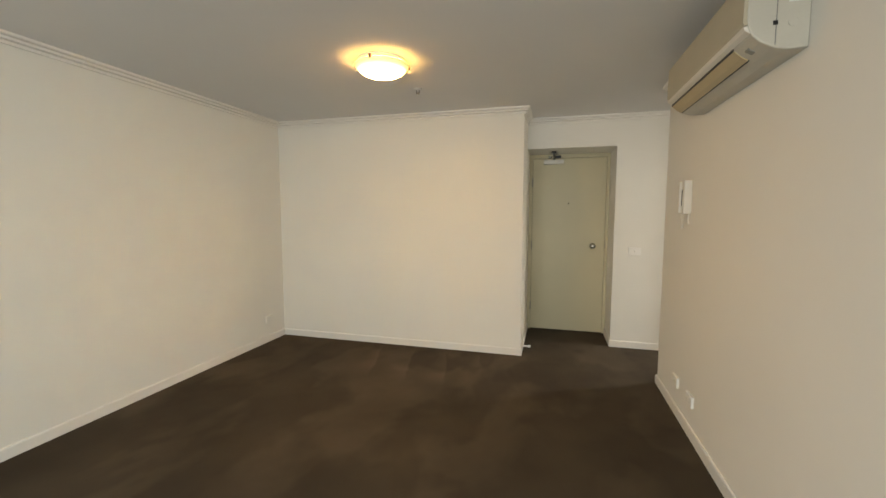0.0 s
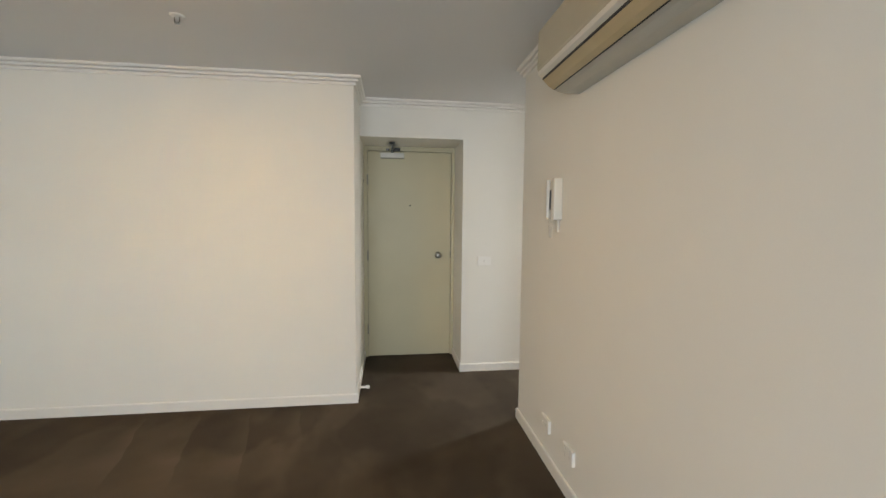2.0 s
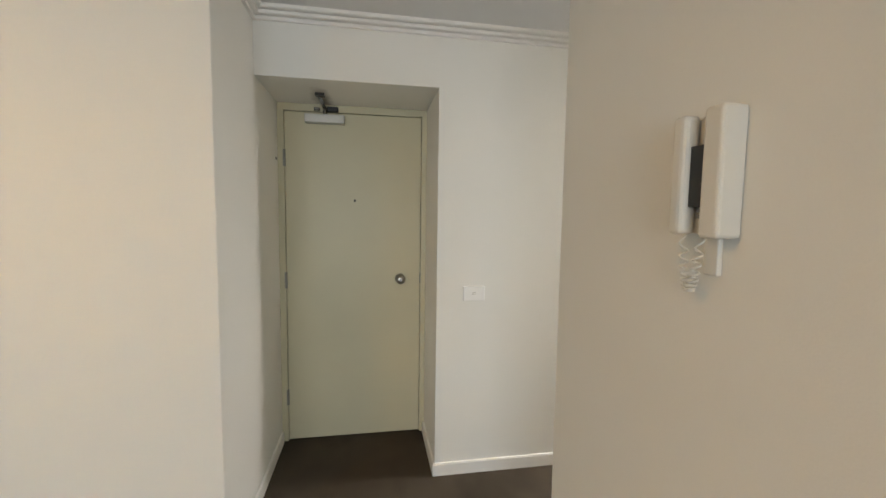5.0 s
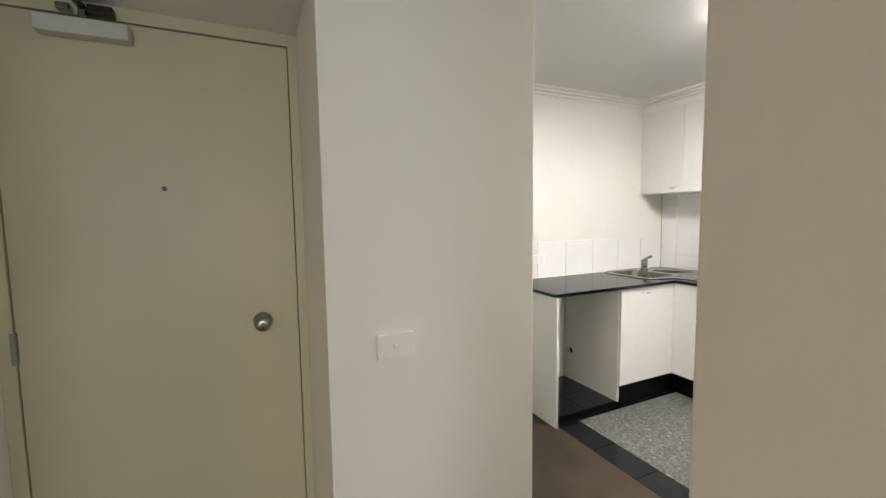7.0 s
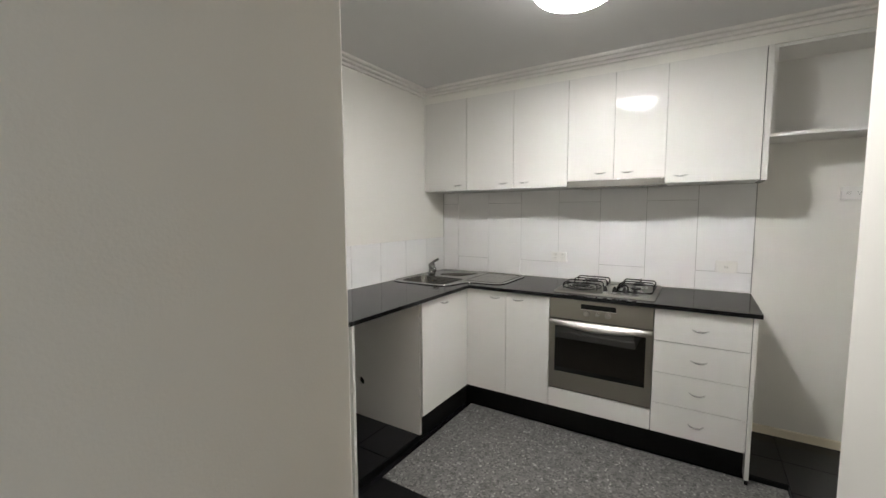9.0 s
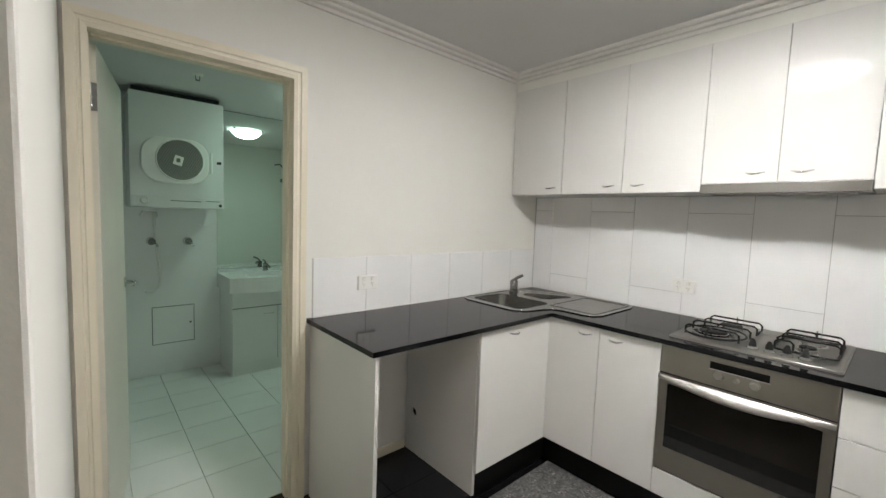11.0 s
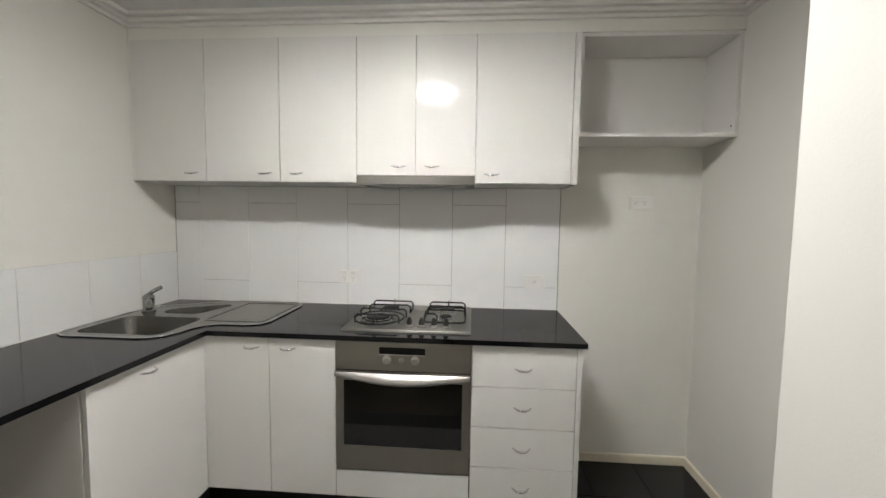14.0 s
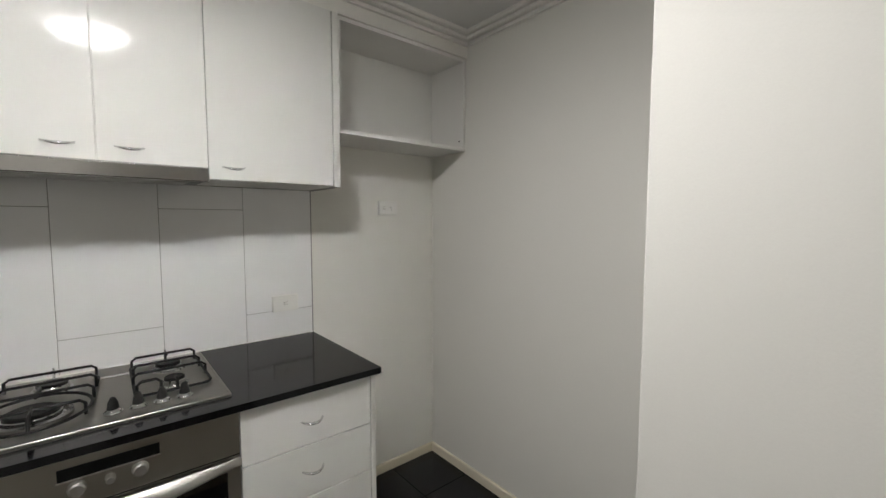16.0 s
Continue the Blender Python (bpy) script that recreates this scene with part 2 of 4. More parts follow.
GREYLIGHT = material("pale_grey_plastic", (0.28, 0.28, 0.25), 0.45, 0, 0.04, 10)
BLACKPLASTIC = material("black_plastic", (0.01, 0.01, 0.01), 0.35, 0, 0.2, 10)
ENAMEL = material("white_enamel", (0.75, 0.76, 0.74), 0.22, 0, 0.015, 4)
CERAMIC = material("white_ceramic", (0.8, 0.8, 0.78), 0.08, 0, 0.01, 3)
MIRROR = material("mirror_silver", (0.84, 0.88, 0.85), 0.015, 1.0, 0.0, 1)
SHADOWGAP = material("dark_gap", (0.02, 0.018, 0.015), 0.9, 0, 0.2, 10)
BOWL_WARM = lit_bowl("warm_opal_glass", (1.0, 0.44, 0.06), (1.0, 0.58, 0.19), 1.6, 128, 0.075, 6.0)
HALO_WARM = glowing("warm_halo_glow", (1.0, 0.33, 0.02), 6)
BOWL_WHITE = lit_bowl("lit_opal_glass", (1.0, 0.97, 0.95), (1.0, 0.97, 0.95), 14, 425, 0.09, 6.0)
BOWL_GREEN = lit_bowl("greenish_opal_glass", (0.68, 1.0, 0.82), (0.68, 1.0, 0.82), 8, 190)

# ---- mesh helpers ----


def thing(name, at, label="", category="", group="", kind=""):
    ob = new(name)
    ob.empty_display_size = 0.05
    ob.location = at
    return tagged(ob, label, category, group, kind)


def origin(ob):
    v = Vector((0, 0, 0))
    while ob:
        v, ob = v + ob.location, ob.parent
    return v


def part(name, bm, mat, parent=None, label="", local=False, smooth=False):
    """Links a bmesh, built in world coordinates (or in its parent's own), as one mesh object."""
    if parent is not None and not local:
        bmesh.ops.translate(bm, verts=bm.verts, vec=-origin(parent))
    me = bpy.data.meshes.new(name)
    if smooth:
        for f in bm.faces:
            f.smooth = True
    bm.to_mesh(me)
    bm.free()
    me.materials.append(mat)
    ob = new(name, me)
    ob.parent = parent
    if label:
        ob["label"] = label
    return ob


def join(*bms):
    out = bms[0]
    for b in bms[1:]:
        me = bpy.data.meshes.new("tmp")
        b.to_mesh(me)
        b.free()
        out.from_mesh(me)
        bpy.data.meshes.remove(me)
    return out


def box(x0, y0, z0, x1, y1, z1, bevel=0.0, segments=2):
    bm = bmesh.new()
    bmesh.ops.create_cube(bm, size=1)
    for v in bm.verts:
        v.co = Vector((x0 if v.co.x < 0 else x1, y0 if v.co.y < 0 else y1, z0 if v.co.z < 0 else z1))
    bmesh.ops.recalc_face_normals(bm, faces=bm.faces)
    if bevel:
        bmesh.ops.bevel(bm, geom=bm.edges[:], offset=bevel, segments=segments, profile=0.5, affect="EDGES")
    return bm


def lathe(profile, segs=40, m=None):
    """Turns (radius, height) points about the z axis."""
    bm = bmesh.new()
    rings = []
    for r, z in profile:
        if r < 1e-6:
            rings.append([bm.verts.new((0, 0, z))])
        else:
            rings.append([bm.verts.new((r * math.cos(2 * math.pi * k / segs), r * math.sin(2 * math.pi * k / segs), z)) for k in range(segs)])
    for a, b in zip(rings, rings[1:]):
        for k in range(segs):
            j = (k + 1) % segs
            q = [a[k % len(a)], a[j % len(a)], b[j % len(b)], b[k % len(b)]]
            q = list(dict.fromkeys(q))
            if len(q) > 2:
                bm.faces.new(q)
    bmesh.ops.recalc_face_normals(bm, faces=bm.faces)
    if m is not None:
        bmesh.ops.transform(bm, matrix=m, verts=bm.verts)
    return bm


def tube(points, r, segs=10, closed=False):
    """A round bar along a line of points."""
    pts = [Vector(p) for p in points]
    n = len(pts)
    bm = bmesh.new()
    rings = []
    side = None
    for i, p in enumerate(pts):
        a = pts[i - 1] if i or closed else p
        b = pts[(i + 1) % n] if i < n - 1 or closed else p
        d = (b - a).normalized()
        if side is None:
            side = d.orthogonal().normalized()
        side = (side - d * side.dot(d)).normalized()
        up = d.cross(side)
        rings.append([bm.verts.new(p + (side * math.cos(2 * math.pi * k / segs) + up * math.sin(2 * math.pi * k / segs)) * r) for k in range(segs)])
    pairs = list(zip(rings, rings[1:])) + ([(rings[-1], rings[0])] if closed else [])
    for a, b in pairs:
        for k in range(segs):
            j = (k + 1) % segs
            bm.faces.new((a[k], a[j], b[j], b[k]))
    if not closed:
        bm.faces.new(rings[0][::-1])
        bm.faces.new(rings[-1])
    bmesh.ops.recalc_face_normals(bm, faces=bm.faces)
    return bm


def sweep(profile, path, z, closed=False):
    """A moulding: (out, up) points carried along a plan line, mitred; the room lies to the right of the line."""
    pts = [Vector((x, y)) for x, y in path]
    n = len(pts)
    bm = bmesh.new()
    rows = []
    for i, p in enumerate(pts):
        d0 = (p - pts[i - 1]).normalized() if i or closed else None
        d1 = (pts[(i + 1) % n] - p).normalized() if i < n - 1 or closed else None
        d0, d1 = d0 or d1, d1 or d0
        n0, n1 = Vector((d0.y, -d0.x)), Vector((d1.y, -d1.x))
        mit = (n0 + n1) / (1 + n0.dot(n1))
        rows.append([bm.verts.new((p.x + mit.x * o, p.y + mit.y * o, z + u)) for o, u in profile])
    pairs = list(zip(rows, rows[1:])) + ([(rows[-1], rows[0])] if closed else [])
    for a, b in pairs:
        for k in range(len(profile)):
            j = (k + 1) % len(profile)
            bm.faces.new((a[k], a[j], b[j], b[k]))
    if not closed:
        bm.faces.new(rows[0])
        bm.faces.new(rows[-1][::-1])
    bmesh.ops.recalc_face_normals(bm, faces=bm.faces)
    return bm


def prism(outline, z0, z1, bevel=0.0):
    """A flat plate with the given plan outline."""
    bm = bmesh.new()
    lo = [bm.verts.new((x, y, z0)) for x, y in outline]
    hi = [bm.verts.new((x, y, z1)) for x, y in outline]
    bm.faces.new(lo[::-1])
    bm.faces.new(hi)
    for k in range(len(lo)):
        j = (k + 1) % len(lo)
        bm.faces.new((lo[k], lo[j], hi[j], hi[k]))
    bmesh.ops.recalc_face_normals(bm, faces=bm.faces)
    if bevel:
        bmesh.ops.bevel(bm, geom=bm.edges[:], offset=bevel, segments=2, profile=0.5, affect="EDGES")
    return bm


def structure(name, bm, mat, label=""):
    return tagged(part(name, bm, mat), label, kind="structure")


def rounded(x0, y0, x1, y1, r, n=6):
    """Plan outline of a rectangle with round corners."""
    out = []
    for cx, cy, a in ((x1 - r, y1 - r, 0), (x0 + r, y1 - r, 90), (x0 + r, y0 + r, 180), (x1 - r, y0 + r, 270)):
        for k in range(n + 1):
            t = radians(a + 90 * k / n)
            out.append((cx + r * math.cos(t), cy + r * math.sin(t)))
    return out


# ---- the shell ----
H = 2.402
XW, XE, YN, YB = -3.85, 3.085, 2.34, -5.6
structure("wall_west", box(XW - 0.12, YB - 0.12, 0, XW, 0.365, H), PAINT, "plain off-white painted plaster wall")
structure("wall_living_north", box(XW - 0.12, 0.365, 0, -1.15, 1.6, H, 0.004), PAINT, "off-white painted wall with a projecting corner")
structure("wall_entry_head", box(-1.15, 0.9, 2.09, -0.255, 1.6, H), SOFFIT, "off-white head over the recessed entry door")
structure("wall_entry_back", box(-1.15, 1.45, 0, -0.255, 1.6, 2.09), PAINT, "wall closing the entry recess")
structure("wall_hall", prism([(-0.255, 0.9), (0.473, 0.9), (0.4765, 0.9015), (0.478, 0.905), (0.458, YN + 0.12), (-0.255, YN + 0.12)], 0, H), PAINT, "off-white pier between entry door and kitchen")
structure("wall_partition", prism([(0, YB - 0.12), (0.12, YB - 0.12), (0.12, -0.9), (1.562, -0.9), (1.562, -0.003), (0, -0.003)], 0, H, 0.004), PAINT, "off-white partition between living room and kitchen")
structure("wall_kitchen_south", box(1.555, -0.77, 0, XE + 0.12, -0.65, H), PAINT, "off-white back wall of the fridge recess")
wall_east = structure("wall_kitchen_east", box(XE, -0.65, 0, XE + 0.12, YN + 0.12, H), PAINT, "off-white kitchen wall with white tile splashback")
DX0, DX1, DZ = 0.532, 1.228, 2.0
wall_north = structure("wall_kitchen_north", join(box(0.46, YN, 0, DX0 - 0.02, YN + 0.12, H), box(DX1 + 0.02, YN, 0, XE, YN + 0.12, H), box(DX0 - 0.02, YN, DZ + 0.02, DX1 + 0.02, YN + 0.12, H)), PAINT, "off-white kitchen wall with the bathroom doorway")
structure("wall_south", join(box(XW - 0.12, YB - 0.12, 0, -2.8, YB, H), box(-0.1, YB - 0.12, 0, 0, YB, H), box(-2.8, YB - 0.12, 2.33, -0.1, YB, H)), PAINT, "off-white wall with the wide window")
structure("ceiling", box(XW - 0.12, YB - 0.12, H, XE + 0.12, YN + 0.12, H + 0.1), CEILING, "flat white painted ceiling")
structure("floor_carpet", box(XW - 0.12, YB - 0.12, -0.1, 0.06, 0.9, 0.0), CARPET, "dark brown cut-pile carpet with vacuum marks")
structure("floor_carpet_hall", prism([(0.06, -0.05), (1.345, -0.05), (1.345, YN + 0.09), (0.46, YN + 0.09), (0.46, 0.9), (0.06, 0.9)], -0.1, 0.0), CARPET, "dark brown cut-pile carpet of the passage")
structure("floor_carpet_entry", box(-1.15, 0.9, -0.1, -0.255, 1.45, 0), CARPET, "dark brown cut-pile carpet at the entry door")
floor_kitchen = structure("floor_kitchen", box(1.345, -0.77, -0.1, XE, YN, -0.004), BLACKTILE, "black kitchen floor bed")
structure("floor_terrazzo", box(1.53, -0.055, -0.004, 2.53, 1.755, 0.0), TERRAZZO, "grey terrazzo floor panel of crushed stone chips")

# bathroom shell
BX0, BX1, BY0, BY1, BH = 0.40, 2.68, YN + 0.12, 4.52, 2.28
structure("wall_bath_west", box(BX0 - 0.12, BY0, 0, BX0, BY1, BH), WALLTILE, "white tiled bathroom wall")
structure("wall_bath_north", box(BX0 - 0.12, BY1, 0, BX1 + 0.12, BY1 + 0.12, BH), WALLTILE, "white bathroom wall behind vanity and dryer")
structure("wall_bath_east", box(BX1, BY0, 0, BX1 + 0.12, BY1, BH), WALLTILE, "white tiled bathroom wall")
structure("ceiling_bath", box(BX0 - 0.12, BY0, BH, BX1 + 0.12, BY1 + 0.12, BH + 0.1), CEILING, "white bathroom ceiling")
floor_bath = structure("floor_bath", box(BX0 - 0.12, YN + 0.09, -0.1, BX1 + 0.12, BY1 + 0.12, -0.008), PALEGROUT, "white tiled bathroom floor with grey joints")

# mouldings
CORNICE = [(0, -0.068), (0.016, -0.068), (0.016, -0.050), (0.008, -0.049), (0.008, -0.045), (0.028, -0.044), (0.034, -0.040), (0.034, -0.026), (0.024, -0.025), (0.024, -0.021), (0.042, -0.020), (0.050, -0.014), (0.052, 0), (0, 0)]
CORNICE = [(o, u * 0.9) for o, u in CORNICE]
RING = [(XW, YB), (XW, 0.365), (-1.15, 0.365), (-1.15, 0.9), (0.478, 0.9), (0.46, YN), (2.79, YN), (2.79, -0.65), (1.562, -0.65), (1.562, -0.003), (0, -0.003), (0, YB)]
structure("trim", sweep(CORNICE, RING, H, True), TRIM, "white stepped plaster cornice")
SKIRT = [(0, 0), (0.013, 0), (0.013, 0.062), (0.009, 0.07), (0, 0.07)]
for line in ([(XW, YB), (XW, 0.365), (-1.15, 0.365), (-1.15, 1.36)], [(-0.255, 1.36), (-0.255, 0.9), (0.478, 0.9), (0.46, YN - 0.022)], [(1.562, -0.003), (0, -0.003), (0, YB)]):
    structure("baseboard", sweep(SKIRT, line, 0), TRIM, "white painted skirting board")
structure("baseboard", sweep([(o, u * 0.72) for o, u in SKIRT], [(XE, 0.11), (XE, -0.65), (1.562, -0.65), (1.562, -0.003)], 0.028), CREAM, "cream painted skirting board")
structure("baseboard", sweep([(o, u * 1.3) for o, u in SKIRT], [(1.335, YN), (1.90, YN)], 0), CREAM, "cream painted skirting board")

# ---- doors ----


def plate(outline, holes, z0, z1):
    """A flat plate with the given plan outline and holes."""
    bm = bmesh.new()
    for z in (z0, z1):
        edges = []
        for loop in (outline, *holes):
            vs = [bm.verts.new((x, y, z)) for x, y in loop]
            edges += [bm.edges.new((vs[k], vs[(k + 1) % len(vs)])) for k in range(len(vs))]
        bmesh.ops.triangle_fill(bm, use_beauty=True, edges=edges)
    bm.verts.ensure_lookup_table()
    n = sum(len(l) for l in (outline, *holes))
    k0 = 0
    for loop in (outline, *holes):
        for k in range(len(loop)):
            a, b = k0 + k, k0 + (k + 1) % len(loop)
            bm.faces.new((bm.verts[a], bm.verts[b], bm.verts[b + n], bm.verts[a + n]))
        k0 += len(loop)
    bmesh.ops.recalc_face_normals(bm, faces=bm.faces)
    return bm


def bowl_of(outline, z0, z1, shrink=0.03):
    """The open inside of a sink bowl: sloping walls and a floor with rounded foot."""
    bm = bmesh.new()
    cx, cy = sum(p[0] for p in outline) / len(outline), sum(p[1] for p in outline) / len(outline)
    rings = []
    for z, s in ((z1, 0), (z0 + 0.03, 0.3), (z0 + 0.008, 0.6), (z0, 1.2)):
        rings.append([bm.verts.new((x + (cx - x) * s * shrink * 6, y + (cy - y) * s * shrink * 6, z)) for x, y in outline])
    for a, b in zip(rings, rings[1:]):
        for k in range(len(outline)):
            j = (k + 1) % len(outline)
            bm.faces.new((a[k], a[j], b[j], b[k]))
    bm.faces.new(rings[-1])
    bmesh.ops.recalc_face_normals(bm, faces=bm.faces)
    bmesh.ops.reverse_faces(bm, faces=bm.faces)
    return bm


def turned(profile, at, axis, segs=24):
    """A turned shape whose axis points along the given way."""
    m = Matrix.Translation(at) @ Vector(axis).to_track_quat("Z", "Y").to_matrix().to_4x4()
    return lathe(profile, segs, m)


def entry_door():
    d = thing("door_1", (-0.70, 1.382, 0), "cream painted flush entry door with closer and round knob, shut", "door", kind="structure")
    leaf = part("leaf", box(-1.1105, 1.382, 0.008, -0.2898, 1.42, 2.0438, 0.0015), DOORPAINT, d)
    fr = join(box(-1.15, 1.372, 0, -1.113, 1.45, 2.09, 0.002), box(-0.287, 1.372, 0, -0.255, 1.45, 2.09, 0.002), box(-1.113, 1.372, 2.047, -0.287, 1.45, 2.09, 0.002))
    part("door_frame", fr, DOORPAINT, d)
    # dark strips set into the joint in place of its shade
    part("gap_shade", join(box(-1.1128, 1.40, 0, -1.1107, 1.45, 2.047), box(-0.2896, 1.40, 0, -0.2872, 1.45, 2.047), box(-1.1107, 1.40, 2.044, -0.2896, 1.45, 2.0468)), SHADOWGAP, d, "dark strips for the shade in the gap")
    for z in (1.768, 1.027, 0.286):
        h = join(lathe([(0.007, -0.05), (0.007, 0.05)], 12, Matrix.Translation((-1.113, 1.374, z))), box(-1.120, 1.368, z - 0.05, -1.113, 1.372, z + 0.05), box(-1.113, 1.377, z - 0.05, -1.106, 1.382, z + 0.05))
        part("hinge", h, GREYLIGHT, d, "worn steel butt hinge")
    k = turned([(0, 0), (0.033, 0), (0.033, 0.006), (0.014, 0.01), (0.013, 0.03), (0.024, 0.038), (0.029, 0.05), (0.027, 0.062), (0.012, 0.068), (0.0, 0.068)], (-0.417, 1.382, 1.028), (0, -1, 0), 32)
    knob = part("door_knob", k, STEEL, leaf, "round satin chrome knob", smooth=True)
    part("keyhole", turned([(0, 0), (0.008, 0), (0.008, 0.002), (0, 0.002)], (-0.417, 1.314, 1.028), (0, -1, 0), 16), DARKCHROME, leaf)
    part("peephole", turned([(0, 0), (0.008, 0), (0.008, 0.003), (0.004, 0.004), (0, 0.002)], (-0.70, 1.382, 1.52), (0, -1, 0), 16), DARKCHROME, leaf)
    part("strike_plate", box(-0.292, 1.374, 0.995, -0.279, 1.3785, 1.065, 0.001), GREYPLASTIC, d, "dark strike plate")
    c = part("door_closer", box(-0.988, 1.325, 1.974, -0.758, 1.382, 2.024, 0.005), SILVERPAINT, d, "silver painted overhead closer")
    part("closer_arm", join(tube([(-0.872, 1.352, 2.02), (-0.872, 1.352, 2.054)], 0.013, 14), box(-0.885, 1.135, 2.058, -0.862, 1.36, 2.068, 0.003), tube([(-0.875, 1.14, 2.062), (-0.875, 1.14, 2.078)], 0.010, 12), box(-0.935, 1.338, 2.046, -0.90, 1.37, 2.066, 0.004)), DARKCHROME, c, "grey steel closer arm")
    part("arm_shoe", join(box(-0.86, 1.335, 2.044, -0.795, 1.37, 2.072, 0.004), box(-0.90, 1.115, 2.074, -0.85, 1.165, 2.089, 0.003)), BLACKPLASTIC, c, "dark closer bracket")
    return d


entry_door()
wall_plug = thing("wall_plug", (-1.15, 1.325, 1.755), "small dark wall plug beside the entry door", "wall plug")
part("plug", turned([(0, 0), (0.008, 0), (0.007, 0.006), (0, 0.007)], (-1.15, 1.325, 1.755), (1, 0, 0), 12), GREYPLASTIC, wall_plug)
stop = thing("door_stop", (-1.137, 0.535, 0.05), "white rubber-tipped door stop on the skirting", "door stop")
part("rod", turned([(0, 0), (0.016, 0), (0.016, 0.004), (0.009, 0.008), (0.009, 0.05)], (-1.137, 0.535, 0.045), (1, 0, 0), 16), PLASTIC, stop)
part("tip", turned([(0.009, 0.0), (0.013, 0.002), (0.013, 0.024), (0.010, 0.028), (0, 0.028)], (-1.087, 0.535, 0.045), (1, 0, 0), 16), PLASTIC, stop)


def bath_door():
    # stepped architrave round the opening, on the kitchen side
    prof = [(0, 0), (0, 0.012), (0.018, 0.016), (0.022, 0.012), (0.030, 0.012), (0.034, 0.018), (0.06, 0.020), (0.062, 0)]
    d = thing("door_2", (0.87, YN, 0), "cream painted flush bathroom door standing open", "door", kind="structure")
    bm = bmesh.new()
    rows = []
    for cx, cz, sx, sz in ((DX0, 0, -1, 0), (DX0, DZ, -1, 1), (DX1, DZ, 1, 1), (DX1, 0, 1, 0)):
        rows.append([bm.verts.new((cx + sx * o, YN - u, cz + sz * o)) for o, u in prof])
    for a, b in zip(rows, rows[1:]):
        for k in range(len(prof)):
            j = (k + 1) % len(prof)
            bm.faces.new((a[k], a[j], b[j], b[k]))
    bm.faces.new(rows[0])
    bm.faces.new(rows[-1])
    bmesh.ops.recalc_face_normals(bm, faces=bm.faces)
    part("architrave", bm, CREAM, d)
    part("jamb", join(box(DX0 - 0.02, YN - 0.005, 0, DX0, YN + 0.125, DZ), box(DX1, YN - 0.005, 0, DX1 + 0.02, YN + 0.125, DZ), box(DX0 - 0.02, YN - 0.005, DZ, DX1 + 0.02, YN + 0.125, DZ + 0.02), box(DX0, YN + 0.04, 0, DX0 + 0.004, YN + 0.08, DZ), box(DX1 - 0.01, YN + 0.04, 0, DX1, YN + 0.08, DZ), box(DX0 + 0.01, YN + 0.04, DZ - 0.01, DX1 - 0.01, YN + 0.08, DZ)), CREAM, d)
    for z in (1.80, 0.17):
        part("hinge", join(lathe([(0.006, -0.05), (0.006, 0.05)], 12, Matrix.Translation((DX0 + 0.006, YN + 0.126, z))), box(DX0, YN + 0.09, z - 0.05, DX0 + 0.003, YN + 0.125, z + 0.05), box(DX0 + 0.003, YN + 0.121, z - 0.05, DX0 + 0.024, YN + 0.1285, z + 0.05)), DARKCHROME, d, "dark steel hinge")
    hinge = Vector((DX0 - 0.010, YN + 0.13, 0))
    turn = Matrix.Translation(hinge - Vector(d.location)) @ pose(0, 0, 0, 0, 0, 90 - 9.0)
    leaf = part("leaf", box(0, -0.034, 0.012, 0.68, 0, DZ - 0.012, 0.002), LEAFPAINT, d, local=True)
    leaf.matrix_local = turn
    lever = join(turned([(0, 0), (0.026, 0), (0.026, 0.006), (0.010, 0.009), (0.009, 0.045), (0, 0.045)], (0.62, -0.036, 1.02), (0, -1, 0)), tube([(0.62, -0.078, 1.02), (0.60, -0.082, 1.02), (0.51, -0.080, 1.02)], 0.008, 10))
    part("door_handle", lever, CHROME, leaf, "chrome lever handle", local=True, smooth=True)
    lever = join(turned([(0, 0), (0.026, 0), (0.026, 0.006), (0.010, 0.009), (0.009, 0.045), (0, 0.045)], (0.62, 0, 1.02), (0, 1, 0)), tube([(0.62, 0.042, 1.02), (0.60, 0.046, 1.02), (0.51, 0.044, 1.02)], 0.008, 10))
    part("door_handle", lever, CHROME, leaf, "chrome lever handle", local=True, smooth=True)


bath_door()

# ---- lamps ----


